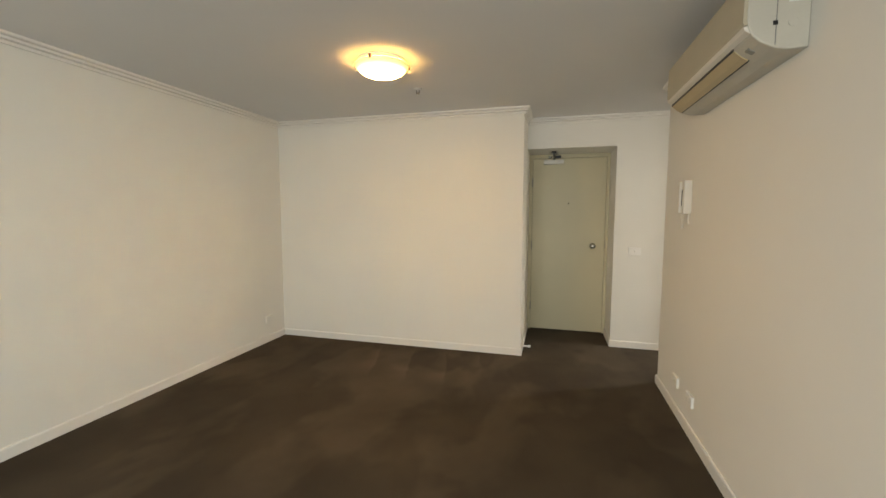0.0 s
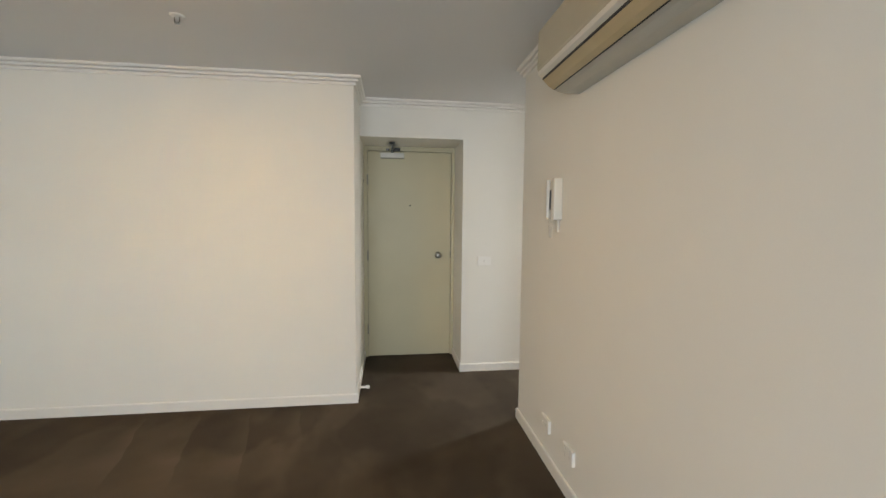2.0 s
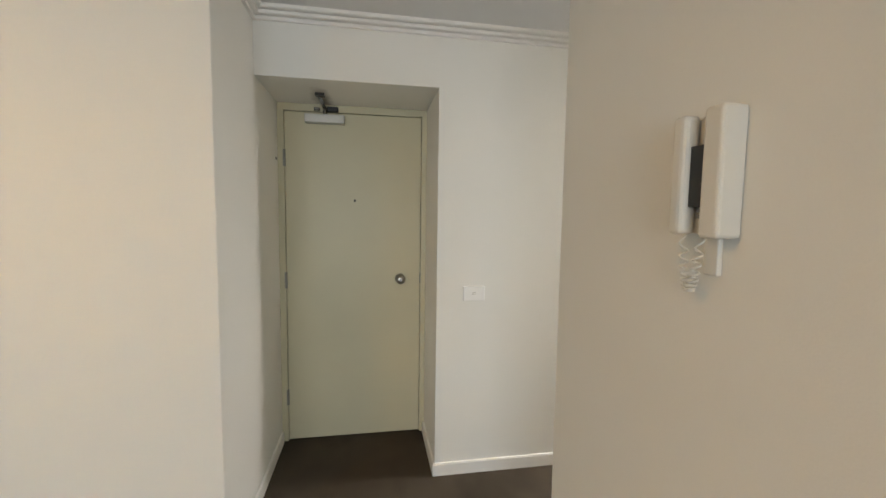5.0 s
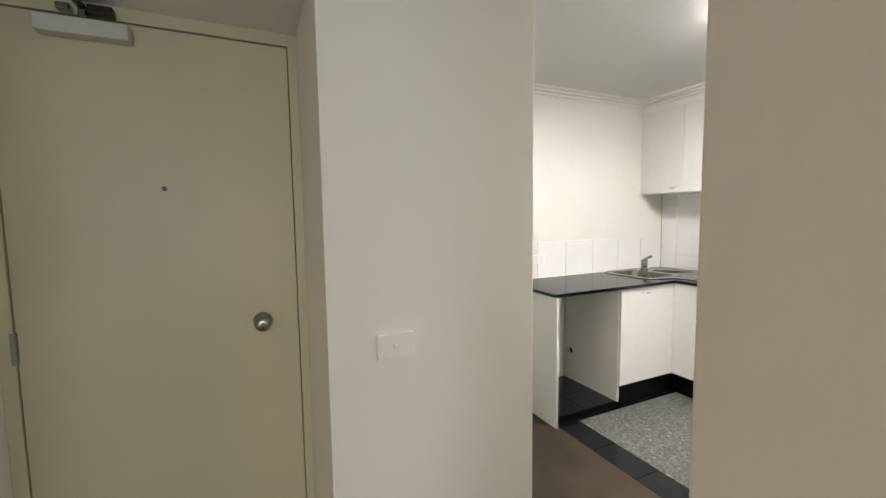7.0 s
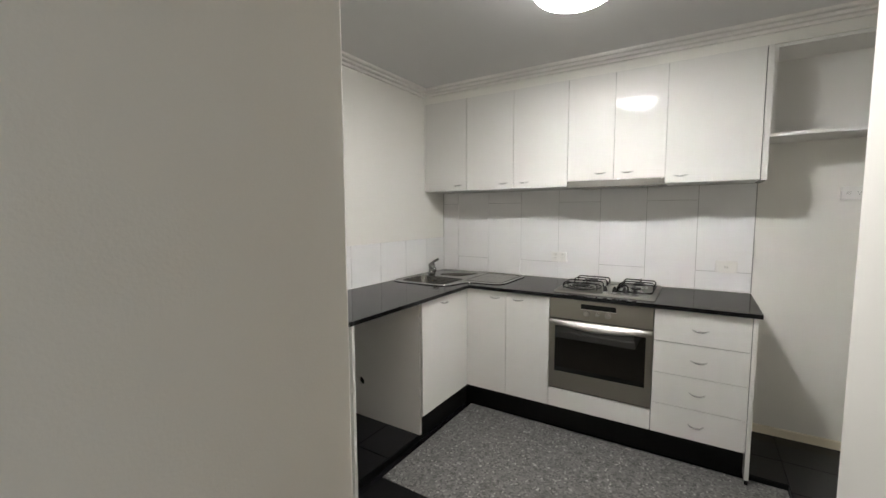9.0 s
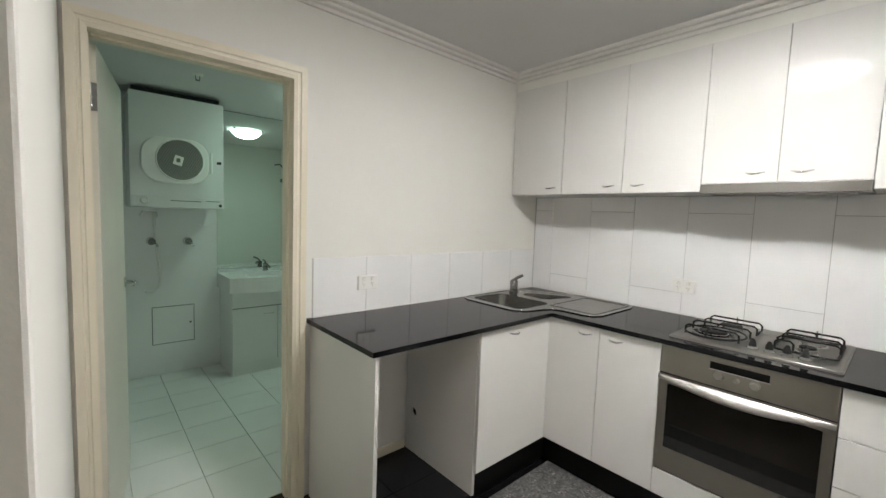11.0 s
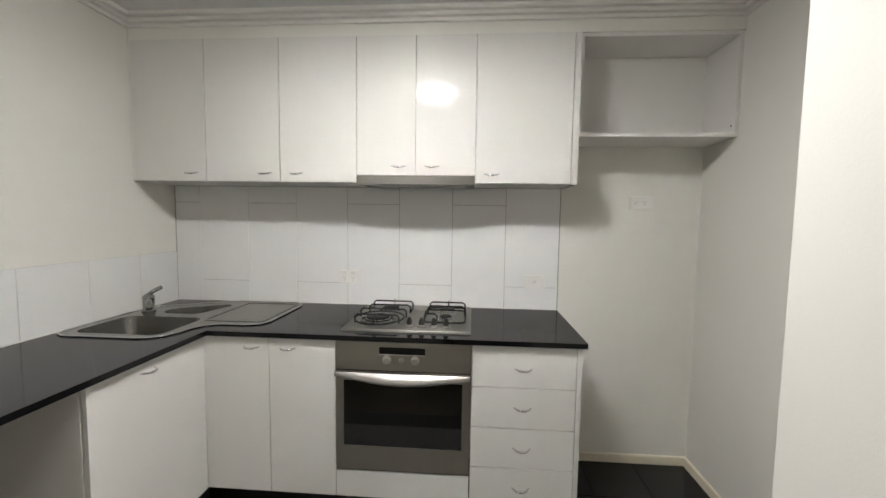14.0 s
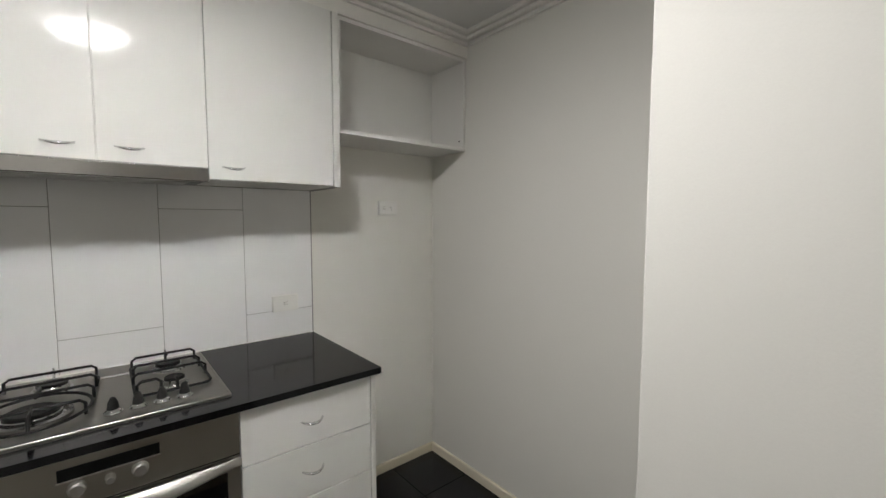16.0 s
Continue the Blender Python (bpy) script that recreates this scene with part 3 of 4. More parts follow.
def bowl_lamp(name, at, r, mat, label, depth=0.075, pan=None, flat=False):
    d = thing(name, at, label, "ceiling light")
    if flat:
        prof = [(r * u, -0.018 - depth * math.sqrt(1 - u ** 4)) for u in (1.0, 0.985, 0.96, 0.92, 0.87, 0.8, 0.7, 0.58, 0.44, 0.28, 0.12, 0.0)]
    else:
        prof = [(r * math.sin(a) / math.sin(1.25), -0.018 - depth * (math.cos(a) - math.cos(1.25)) / (1 - math.cos(1.25))) for a in [1.25 * k / 12 for k in range(12, -1, -1)]]
    prof[-1] = (0, prof[-1][1])
    if pan:
        at = (at[0], at[1], at[2] - 0.018)
        part("base", lathe([(0, 0.018), (r * 0.88, 0.018), (r * 0.9, 0.010), (r * 0.9, -0.010), (r * 0.86, -0.014), (0, -0.014)], 48, Matrix.Translation(at)), PLASTIC, d)
        # added emitter that stands in for light escaping above the bowl onto the ceiling
        part("halo_ring", lathe([(r * 0.902, -0.012), (r * 0.902, -0.002), (r * 0.93, -0.002), (r * 0.95, -0.012), (r * 0.902, -0.012)], 48, Matrix.Translation(at)), pan, d, "added glowing ring for the orange halo on the ceiling", smooth=True)
    else:
        part("base", lathe([(0, 0), (r * 0.98, 0), (r * 0.98, -0.010), (r * 0.9, -0.016), (0, -0.016)], 48, Matrix.Translation(at)), PLASTIC, d)
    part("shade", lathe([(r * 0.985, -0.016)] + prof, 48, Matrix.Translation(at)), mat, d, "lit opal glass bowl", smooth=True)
    for k in range(3):
        a = radians(30 + 120 * k)
        part("clip", box(at[0] + r * math.cos(a) - 0.008, at[1] + r * math.sin(a) - 0.008, at[2] - 0.024, at[0] + r * math.cos(a) + 0.008, at[1] + r * math.sin(a) + 0.008, at[2] - 0.002, 0.002), DARKCHROME, d)
    return d


bowl_lamp("ceiling_light", (-1.98, -1.06, H), 0.18, BOWL_WARM, "opal glass oyster ceiling light glowing warm orange", pan=HALO_WARM)
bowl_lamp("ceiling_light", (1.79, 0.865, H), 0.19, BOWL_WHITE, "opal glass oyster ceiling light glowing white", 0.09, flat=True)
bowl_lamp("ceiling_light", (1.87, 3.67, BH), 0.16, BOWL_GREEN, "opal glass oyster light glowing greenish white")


def sprinkler(at):
    d = thing("fire_sprinkler", at, "small white fire sprinkler head on the ceiling", "sprinkler", "sprinklers")
    part("rose", lathe([(0, 0), (0.034, 0), (0.030, -0.006), (0.012, -0.010), (0, -0.010)], 24, Matrix.Translation(at)), PLASTIC, d)
    part("frame", join(tube([(at[0] - 0.012, at[1], at[2] - 0.008), (at[0] - 0.012, at[1], at[2] - 0.03), (at[0], at[1], at[2] - 0.038), (at[0] + 0.012, at[1], at[2] - 0.03), (at[0] + 0.012, at[1], at[2] - 0.008)], 0.003, 8), lathe([(0, -0.038), (0.014, -0.038), (0.014, -0.04), (0, -0.04)], 16, Matrix.Translation(at))), DARKCHROME, d)


sprinkler((-1.945, -0.422, H))
sprinkler((1.09, 3.62, BH))

# ---- wall plates ----


def wall_plate(name, at, n, label, category, rockers=1, pins=0, w=0.115, h=0.074, mat=None):
    """A plate on a wall whose normal is n, with buttons above the socket slots."""
    n = Vector(n)
    m = Matrix.Translation(at) @ Matrix((Vector((0, 0, 1)).cross(n), Vector((0, 0, 1)), n)).transposed().to_4x4()
    d = thing(name, at, label, category)

    def put(pn, bm, mat, parent, lab=""):
        bmesh.ops.transform(bm, matrix=m, verts=bm.verts)
        return part(pn, bm, mat, parent, lab)
    pl = put("plate", box(-w / 2, -h / 2, 0, w / 2, h / 2, 0.0168, 0.003), mat or PLATE, d)
    xs = [0.0] if rockers == 1 else [-w * 0.22, w * 0.22]
    for x in xs:
        bx, by = (x, h * 0.28) if pins else (x, 0)
        if pins == 1:
            bx = -w * 0.22
            by = 0
        put("button_gap", box(bx - 0.0085, by - 0.0065, 0.016, bx + 0.0085, by + 0.0065, 0.0172), GREYLIGHT, d)
        put("button", box(bx - 0.0072, by - 0.0052, 0.016, bx + 0.0072, by + 0.0052, 0.0205, 0.001), TRIM, d)
        if pins:
            px = w * 0.15 if pins == 1 else x
            py = -h * 0.12 if pins > 1 else 0
            for ox, oy, a in ((-0.006, 0.004, 30), (0.006, 0.004, -30), (0, -0.009, 0)):
                s = box(-0.0011, -0.0036, 0.0158, 0.0011, 0.0036, 0.0172)
                bmesh.ops.transform(s, matrix=pose(px + ox, py + oy, 0, 0, 0, a), verts=s.verts)
                put("slot", s, GREYPLASTIC, d)
    return d


wall_plate("light_switch", (-0.053, 0.9, 1.018), (0, -1, 0), "white plastic light switch with one rocker", "light switch", w=0.118, h=0.078, mat=PLASTIC)
wall_plate("power_outlet", (0.0, -0.53, 0.235), (-1, 0, 0), "white plastic wall outlet above the skirting", "power outlet", 1, 1, mat=PAINT)
wall_plate("power_outlet", (0.0, -0.835, 0.235), (-1, 0, 0), "white plastic double outlet above the skirting", "power outlet", 2, 2, mat=PAINT)
wall_plate("power_outlet", (1.623, YN - 0.008, 1.052), (0, -1, 0), "white double power outlet on the splashback", "power outlet", 2, 2)
wall_plate("power_outlet", (XE - 0.008, 1.285, 1.063), (-1, 0, 0), "white double power outlet on the splashback", "power outlet", 2, 2)
wall_plate("cooker_switch", (XE - 0.008, 0.228, 1.058), (-1, 0, 0), "white isolator switch beside the hob", "switch")
wall_plate("power_outlet", (XE, -0.333, 1.504), (-1, 0, 0), "white single power outlet in the fridge recess", "power outlet", 1, 1)
wall_plate("blank_plate", (XW, 0.1, 0.25), (1, 0, 0), "white antenna plate low on the wall", "wall plate", mat=PAINT)


def intercom():
    y, z = -0.60, 1.51
    d = thing("intercom", (0, y, z), "white plastic intercom handset with coiled cord", "intercom")
    part("base", box(-0.024, y - 0.047, z - 0.103, 0, y + 0.048, z + 0.103, 0.004), IVORY, d)
    part("front_panel", box(-0.05, y - 0.053, z - 0.108, -0.001, y - 0.012, z + 0.11, 0.007, 3), IVORY, d)
    hs = box(-0.060, y + 0.016, z - 0.104, -0.026, y + 0.050, z + 0.106, 0.010, 3)
    part("handset", hs, IVORY, d)
    part("speaker_slot", box(-0.046, y - 0.0125, z - 0.055, -0.0235, y + 0.0155, z + 0.05), BLACKPLASTIC, d, "dark speaker slots")
    for k in range(2):
        part("button", box(-0.036, y - 0.006, z - 0.075 + 0.011 * k, -0.0235, y + 0.008, z - 0.068 + 0.011 * k, 0.0005), GREYPLASTIC, d)
    pts = []
    for k in range(120):
        t = k / 119
        a = t * 16 * 2 * math.pi
        s = math.sin(t * math.pi)
        pts.append((-0.036 + 0.007 * math.cos(a), y + 0.034 - 0.04 * t + 0.007 * math.sin(a), z - 0.104 - 0.10 * s ** 0.7))
    part("cord", tube(pts, 0.0022, 6), IVORY, d, "coiled white cord", smooth=True)
    part("bracket", box(-0.012, y - 0.02, z - 0.175, -0.001, y + 0.012, z - 0.108, 0.003), IVORY, d)


intercom()


def air_conditioner():
    y0, y1 = -1.835, -0.79
    d = thing("air_conditioner", (0, -1.32, 2.0), "aged white split air conditioner high on the wall", "air conditioner")
    prof = [(0, 2.0), (0.065, 1.998), (0.105, 2.006), (0.150, 2.03), (0.178, 2.055), (0.192, 2.085), (0.196, 2.12), (0.196, 2.26), (0.188, 2.28), (0.17, 2.29), (0, 2.29)]

    def slab(pr, a, b, bev=0.0):
        bm = bmesh.new()
        r0 = [bm.verts.new((-u, a, v)) for u, v in pr]
        r1 = [bm.verts.new((-u, b, v)) for u, v in pr]
        for k in range(len(pr)):
            j = (k + 1) % len(pr)
            bm.faces.new((r0[k], r0[j], r1[j], r1[k]))
        bm.faces.new(r0)
        bm.faces.new(r1)
        bmesh.ops.recalc_face_normals(bm, faces=bm.faces)
        if bev:
            bmesh.ops.bevel(bm, geom=[e for e in bm.edges if e.is_boundary or len({round(v.co.y, 3) for v in e.verts}) == 1], offset=bev, segments=2, profile=0.5, affect="EDGES")
        return bm
    body = part("body", slab(prof, y0, y1, 0.006), ACWHITE, d)
    part("front_panel", slab([(0.19, 2.098), (0.203, 2.094), (0.208, 2.105), (0.206, 2.27), (0.196, 2.284), (0.188, 2.284)], y0 + 0.004, y1 - 0.004), OLDPLASTIC, d, "yellowed intake panel")
    part("lip", slab([(0.178, 2.062), (0.2, 2.075), (0.206, 2.09), (0.19, 2.092)], y0 + 0.004, y1 - 0.004), IVORY, d, "paler lip under the intake panel")
    part("outlet_gap", slab([(0.124, 2.011), (0.124, 2.016), (0.129, 2.019), (0.129, 2.0135)], y0 + 0.15, y1 - 0.012), BLACKPLASTIC, body, "dark outlet slot")
    part("louver", slab([(0.130, 2.013), (0.152, 2.026), (0.181, 2.053), (0.179, 2.060), (0.150, 2.038), (0.128, 2.024)], y0 + 0.15, y1 - 0.012), TANPLASTIC, d, "closed yellowed air louver")
    part("outlet_gap", slab([(0.1815, 2.0535), (0.1845, 2.057), (0.183, 2.066), (0.18, 2.062)], y0 + 0.15, y1 - 0.012), BLACKPLASTIC, body, "dark outlet slot")
    part("receiver_window", slab([(0.135, 2.0185), (0.16, 2.033), (0.159, 2.038), (0.134, 2.026)], y0 + 0.075, y0 + 0.105), GREYLIGHT, d, "grey signal receiver")
    part("end_cap", box(-0.10, y0 - 0.0008, 2.012, -0.004, y0 + 0.001, 2.284), ACWHITE, d, "pale end cover")
    part("knockout", turned([(0, 0), (0.016, 0), (0.016, 0.002), (0.0145, 0.002), (0.0145, 0.0012), (0, 0.0012)], (-0.052, y0 - 0.0006, 2.09), (0, -1, 0), 24), ACWHITE, d, "round pipe knock-out")
    part("end_seam", box(-0.106, y0 - 0.0012, 2.015, -0.1035, y0 + 0.001, 2.285), GREYPLASTIC, d)
    part("rating_label", box(-0.07, y0 - 0.0016, 2.16, -0.025, y0 + 0.001, 2.275), ENAMEL, d, "printed rating label")
    for k in range(7):
        part("print_line", box(-0.066, y0 - 0.0022, 2.172 + 0.014 * k, -0.066 + 0.018 + 0.018 * ((k * 7) % 3) / 2, y0, 2.178 + 0.014 * k), GREYPLASTIC, d)
    part("cable_port", box(-0.115, y0 - 0.002, 2.085, -0.10, y0 + 0.001, 2.10), BLACKPLASTIC, d)


air_conditioner()

# ---- kitchen ----


def bow_handle(at, n, w=0.07, out=0.026, droop=0.002):
    """Bow handle that stands off a front with normal n, thicker in the middle."""
    n = Vector(n)
    s = n.cross(Vector((0, 0, 1)))
    bm = bmesh.new()
    rings = []
    K = 14
    for k in range(K + 1):
        t = k / K * 2 - 1
        c = Vector(at) + s * (t * w / 2) + n * (out * (1 - abs(t) ** 2.6)) + Vector((0, 0, -droop * (1 - t * t)))
        hh = 0.0034 + 0.0012 * (1 - t * t)
        th = 0.0034 + 0.0014 * (1 - t * t)
        d = (s + n * (-out * 2.6 * abs(t) ** 1.6 * (1 if t > 0 else -1) / (w / 2))).normalized()
        o = d.cross(Vector((0, 0, 1)))
        rings.append([bm.verts.new(c + o * (th * math.cos(a)) + Vector((0, 0, hh * math.sin(a)))) for a in [2 * math.pi * j / 10 for j in range(10)]])
    for a, b in zip(rings, rings[1:]):
        for k in range(10):
            j = (k + 1) % 10
            bm.faces.new((a[k], a[j], b[j], b[k]))
    bm.faces.new(rings[0])
    bm.faces.new(rings[-1])
    bmesh.ops.recalc_face_normals(bm, faces=bm.faces)
    return bm


FX, FY = 2.465, 1.753   # fronts of the two arms of base cabinets
GAP = 0.0017


def front(name, parent, x0, y0, z0, x1, y1, z1, handle_at, n, droop=0.002):
    f = part(name, box(x0, y0, z0, x1, y1, z1, 0.0015), LAMINATE, parent)
    if handle_at:
        part("handle", bow_handle(handle_at, n, droop=droop), CHROME, f, "chrome bow handle", smooth=True)
    return f


# peninsula end panel and open dishwasher space
p = thing("end_panel", (1.324, 2.03, 0), "white gloss end panel carrying the worktop", "panel")
part("board", box(1.315, 1.74, 0.0, 1.333, YN - 0.014, 0.877, 0.001), LAMINATE, p)
c = thing("base_cabinet", (2.19, 2.05, 0), "white gloss base cabinet with one door under the sink", "cabinet")
part("side_panel", plate([(0.045, 1.775), (0.877, 1.775), (0.877, YN - 0.014), (0.045, YN - 0.014)], [[(0.285 + 0.027 * math.cos(a), 2.257 + 0.027 * math.sin(a)) for a in [2 * math.pi * k / 20 for k in range(20)]]], -0.009, 0.009), CARCASS, c, local=True).matrix_local = Matrix.Translation(-Vector(c.location)) @ Matrix(((0, 0, 1, 1.914), (0, 1, 0, 0), (1, 0, 0, 0), (0, 0, 0, 1)))
# dark sheet stands in for the shade inside the cabinet
part("hole_shade", box(1.9245, 2.20, 0.24, 1.926, 2.31, 0.33), SHADOWGAP, c, "dark sheet for the shade behind the hose hole")
part("body", box(1.926, 1.782, 0.167, 2.47, YN - 0.02, 0.70), CARCASS, c)
front("door", c, 1.907, FY, 0.169, FX - 0.004, FY + 0.018, 0.874, (2.145, FY, 0.836), (0, -1, 0))
c = thing("base_cabinet", (2.78, 1.46, 0), "white gloss base cabinet with a pair of doors", "cabinet")
part("body", box(FX + 0.02, 1.162, 0.167, XE - 0.02, 1.76, 0.70), CARCASS, c)
front("door", c, FX, 1.459 + GAP, 0.169, FX + 0.018, 1.757, 0.874, (FX, 1.538, 0.832), (-1, 0, 0))
front("door", c, FX, 1.162, 0.169, FX + 0.018, 1.459 - GAP, 0.874, (FX, 1.373, 0.832), (-1, 0, 0))
c = thing("drawer_unit", (2.78, 0.35, 0), "white gloss unit of four drawers", "drawers")
part("body", box(FX + 0.02, 0.134, 0.167, XE - 0.02, 0.570, 0.87), CARCASS, c)
zs = (0.167, 0.339, 0.516, 0.695, 0.875)
for a, b in zip(zs, zs[1:]):
    front("drawer", c, FX, 0.134, a + GAP, FX + 0.018, 0.570, b - GAP, (FX, 0.352, min(b, 0.864) - 0.086), (-1, 0, 0))
p = thing("end_panel", (2.78, 0.122, 0), "white gloss end panel beside the drawers", "panel")
part("board", box(FX - 0.002, 0.112, 0.028, XE - 0.002, 0.131, 0.877, 0.001), LAMINATE, p)
part("foot_strip", box(FX + 0.004, 0.114, 0.0, XE - 0.002, 0.129, 0.028), KICK, p, "black strip under the panel")
p = thing("kickboard", (2.5, 1.8, 0), "black plinth under the base cabinets", "plinth")
part("board", box(1.926, 1.80, 0, 2.535, 1.816, 0.166), KICK, p)
part("board", box(2.535, 0.134, 0, 2.551, 1.816, 0.166), KICK, p)

# worktop and sink
SINK = [(2.30, 1.93), (2.312, 1.885), (2.345, 1.845), (2.40, 1.822), (2.47, 1.812), (2.525, 1.785), (2.548, 1.735), (2.552, 1.60), (2.572, 1.553), (2.62, 1.532), (2.96, 1.53), (3.015, 1.545), (3.05, 1.59), (3.055, 1.90), (3.04, 1.96), (2.86, 2.265), (2.82, 2.30), (2.77, 2.312), (2.37, 2.312), (2.325, 2.298), (2.302, 2.255)]
MAIN = rounded(2.345, 1.872, 2.645, 2.265, 0.055)
HALF = [(2.712, 1.985), (2.74, 1.955), (2.91, 1.905), (2.945, 1.915), (2.952, 1.95), (2.90, 2.03), (2.84, 2.13), (2.80, 2.165), (2.75, 2.165), (2.715, 2.13)]
CUT = [(2.33, 1.86), (2.66, 1.86), (2.70, 1.95), (2.95, 1.88), (2.975, 1.95), (2.86, 2.17), (2.80, 2.21), (2.66, 2.28), (2.33, 2.28)]
t = thing("worktop", (2.7, 2.0, 0.878), "polished black granite L-shaped worktop", "worktop")
part("slab", plate([(1.30, 1.733), (2.449, 1.733), (2.449, 0.095), (XE - 0.001, 0.095), (XE - 0.001, YN - 0.001), (1.30, YN - 0.001)], [CUT], 0.878, 0.9), GRANITE, t)
part("silicone_bead", join(tube([(1.327, YN - 0.010, 0.902), (XE - 0.010, YN - 0.010, 0.902)], 0.004, 6), tube([(XE - 0.010, YN - 0.010, 0.902), (XE - 0.010, 0.097, 0.902)], 0.004, 6)), PLASTIC, t, "white silicone bead")
s = thing("kitchen_sink", (2.6, 2.0, 0.9), "stainless steel corner sink with one and a half bowls and drainer", "sink")
part("rim", plate(SINK, [MAIN, HALF], 0.9005, 0.9045), SINKSTEEL, s)
cl = [(x, y, 0.9045) for x, y in SINK]
part("edge_bead", tube(cl, 0.0042, 8, True), CHROME, s, smooth=True)
part("bowl", bowl_of(MAIN, 0.745, 0.903), SINKSTEEL, s, smooth=True)
part("bowl", bowl_of(HALF, 0.80, 0.903), SINKSTEEL, s, smooth=True)
part("waste", lathe([(0, 0.003), (0.02, 0.003), (0.035, 0.006), (0.04, 0.002), (0.04, 0)], 24, Matrix.Translation((2.50, 2.07, 0.745))), CHROME, s, smooth=True)
dr = part("drainer", plate(rounded(2.60, 1.56, 3.02, 1.86, 0.03), [rounded(2.612, 1.572, 3.008, 1.848, 0.025)], 0.9045, 0.907), SINKSTEEL, s)
tap = thing("mixer_tap", (2.745, 2.245, 0.905), "chrome single-lever kitchen mixer tap", "tap")
part("body", lathe([(0, 0), (0.032, 0), (0.032, 0.006), (0.027, 0.012), (0.026, 0.060), (0.028, 0.068), (0.026, 0.080), (0.012, 0.090), (0, 0.092)], 24, Matrix.Translation((2.745, 2.245, 0.905))), DARKCHROME, tap, smooth=True)
part("spout", tube([(2.745, 2.245, 0.950), (2.715, 2.22, 0.964), (2.65, 2.165, 0.976), (2.60, 2.122, 0.974), (2.585, 2.108, 0.955)], 0.0135, 12), DARKCHROME, tap, smooth=True)
part("lever", tube([(2.745, 2.245, 0.990), (2.765, 2.235, 1.006), (2.80, 2.215, 1.022)], 0.0105, 10), DARKCHROME, tap, smooth=True)


def oven():
    y0, y1 = 0.574, 1.159
    o = thing("oven", (2.77, 0.866, 0.167), "stainless steel built-in oven with dark glass door", "oven")
    part("body", box(FX + 0.03, y0, 0.17, XE - 0.03, y1, 0.86), GREYPLASTIC, o)
    cp = part("control_panel", box(FX - 0.004, y0, 0.748, FX + 0.03, y1, 0.874, 0.003), OVENSTEEL, o)
    part("display", box(FX - 0.006, 0.768, 0.822, FX, 0.967, 0.852, 0.001), KICK, cp, "black clock display")
    part("display_trim", box(FX - 0.0064, 0.766, 0.8185, FX, 0.969, 0.8215), SATIN, cp, "thin bright line under the display")
    for y, r in ((0.933, 0.0185), (0.871, 0.011), (0.811, 0.0185)):
        part("knob", turned([(0, 0), (r, 0), (r, 0.004), (r * 0.9, 0.016), (r * 0.7, 0.019), (0, 0.019)], (FX - 0.004, y, 0.798), (-1, 0, 0), 24), HANDLESTEEL, cp, "steel push knob", smooth=False)
    dz0, dz1 = 0.297, 0.742
    fr = plate([(y0, dz0), (y1, dz0), (y1, dz1), (y0, dz1)], [[(y0 + 0.034, 0.405), (y1 - 0.034, 0.405), (y1 - 0.034, 0.70), (y0 + 0.034, 0.70)]], FX, FX + 0.028)
    bmesh.ops.transform(fr, matrix=Matrix(((0, 0, 1, 0), (1, 0, 0, 0), (0, 1, 0, 0), (0, 0, 0, 1))), verts=fr.verts)
    door = part("door", fr, OVENSTEEL, o, "brushed steel door frame")
    part("window", box(FX + 0.003, y0 + 0.033, 0.404, FX + 0.02, y1 - 0.033, 0.701), OVENGLASS, door, "dark smoked glass")
    # black strips fill the gaps above and below the door as their shade
    part("panel_gap_shade", box(FX + 0.002, y0, 0.743, FX + 0.02, y1, 0.7475), BLACKPLASTIC, o)
    part("foot_gap_shade", box(FX + 0.006, y0, 0.291, FX + 0.03, y1, 0.2965), BLACKPLASTIC, o)
    bm = bmesh.new()
    rings = []
    for k in range(25):
        t = k / 24 * 2 - 1
        y = 0.8665 + t * (y1 - y0) / 2
        bulge = (1 - t * t) ** 1.4
        hh = 0.0115 + 0.0125 * bulge
        zc = 0.7415 - hh
        xt, xb = FX - 0.020, FX - 0.020 - 0.022 * bulge
        rings.append([bm.verts.new(v) for v in ((xb + 0.006, y, zc - hh), (xb - 0.001, y, zc - hh * 0.8), (xb - 0.002, y, zc - hh * 0.35), (xt * 0.6 + xb * 0.4 - 0.001, y, zc + hh * 0.3), (xt, y, zc + hh * 0.9), (xt + 0.004, y, zc + hh), (xt + 0.012, y, zc + hh * 0.7), (xb + 0.012, y, zc - hh * 0.7))])
    for a, b in zip(rings, rings[1:]):
        for k in range(8):
            j = (k + 1) % 8
            bm.faces.new((a[k], a[j], b[j], b[k]))
    bm.faces.new(rings[0])
    bm.faces.new(rings[-1])
    for y in (y0 + 0.012, y1 - 0.012):
        bm = join(bm, box(FX - 0.012, y - 0.010, 0.722, FX + 0.002, y + 0.012, 0.736))
    bmesh.ops.recalc_face_normals(bm, faces=bm.faces)
    part("handle", bm, HANDLESTEEL, door, "bowed brushed steel handle", smooth=True)
    part("filler_panel", box(FX, y0, 0.169, FX + 0.018, y1, 0.288, 0.0015), LAMINATE, o, "white panel under the oven")


oven()


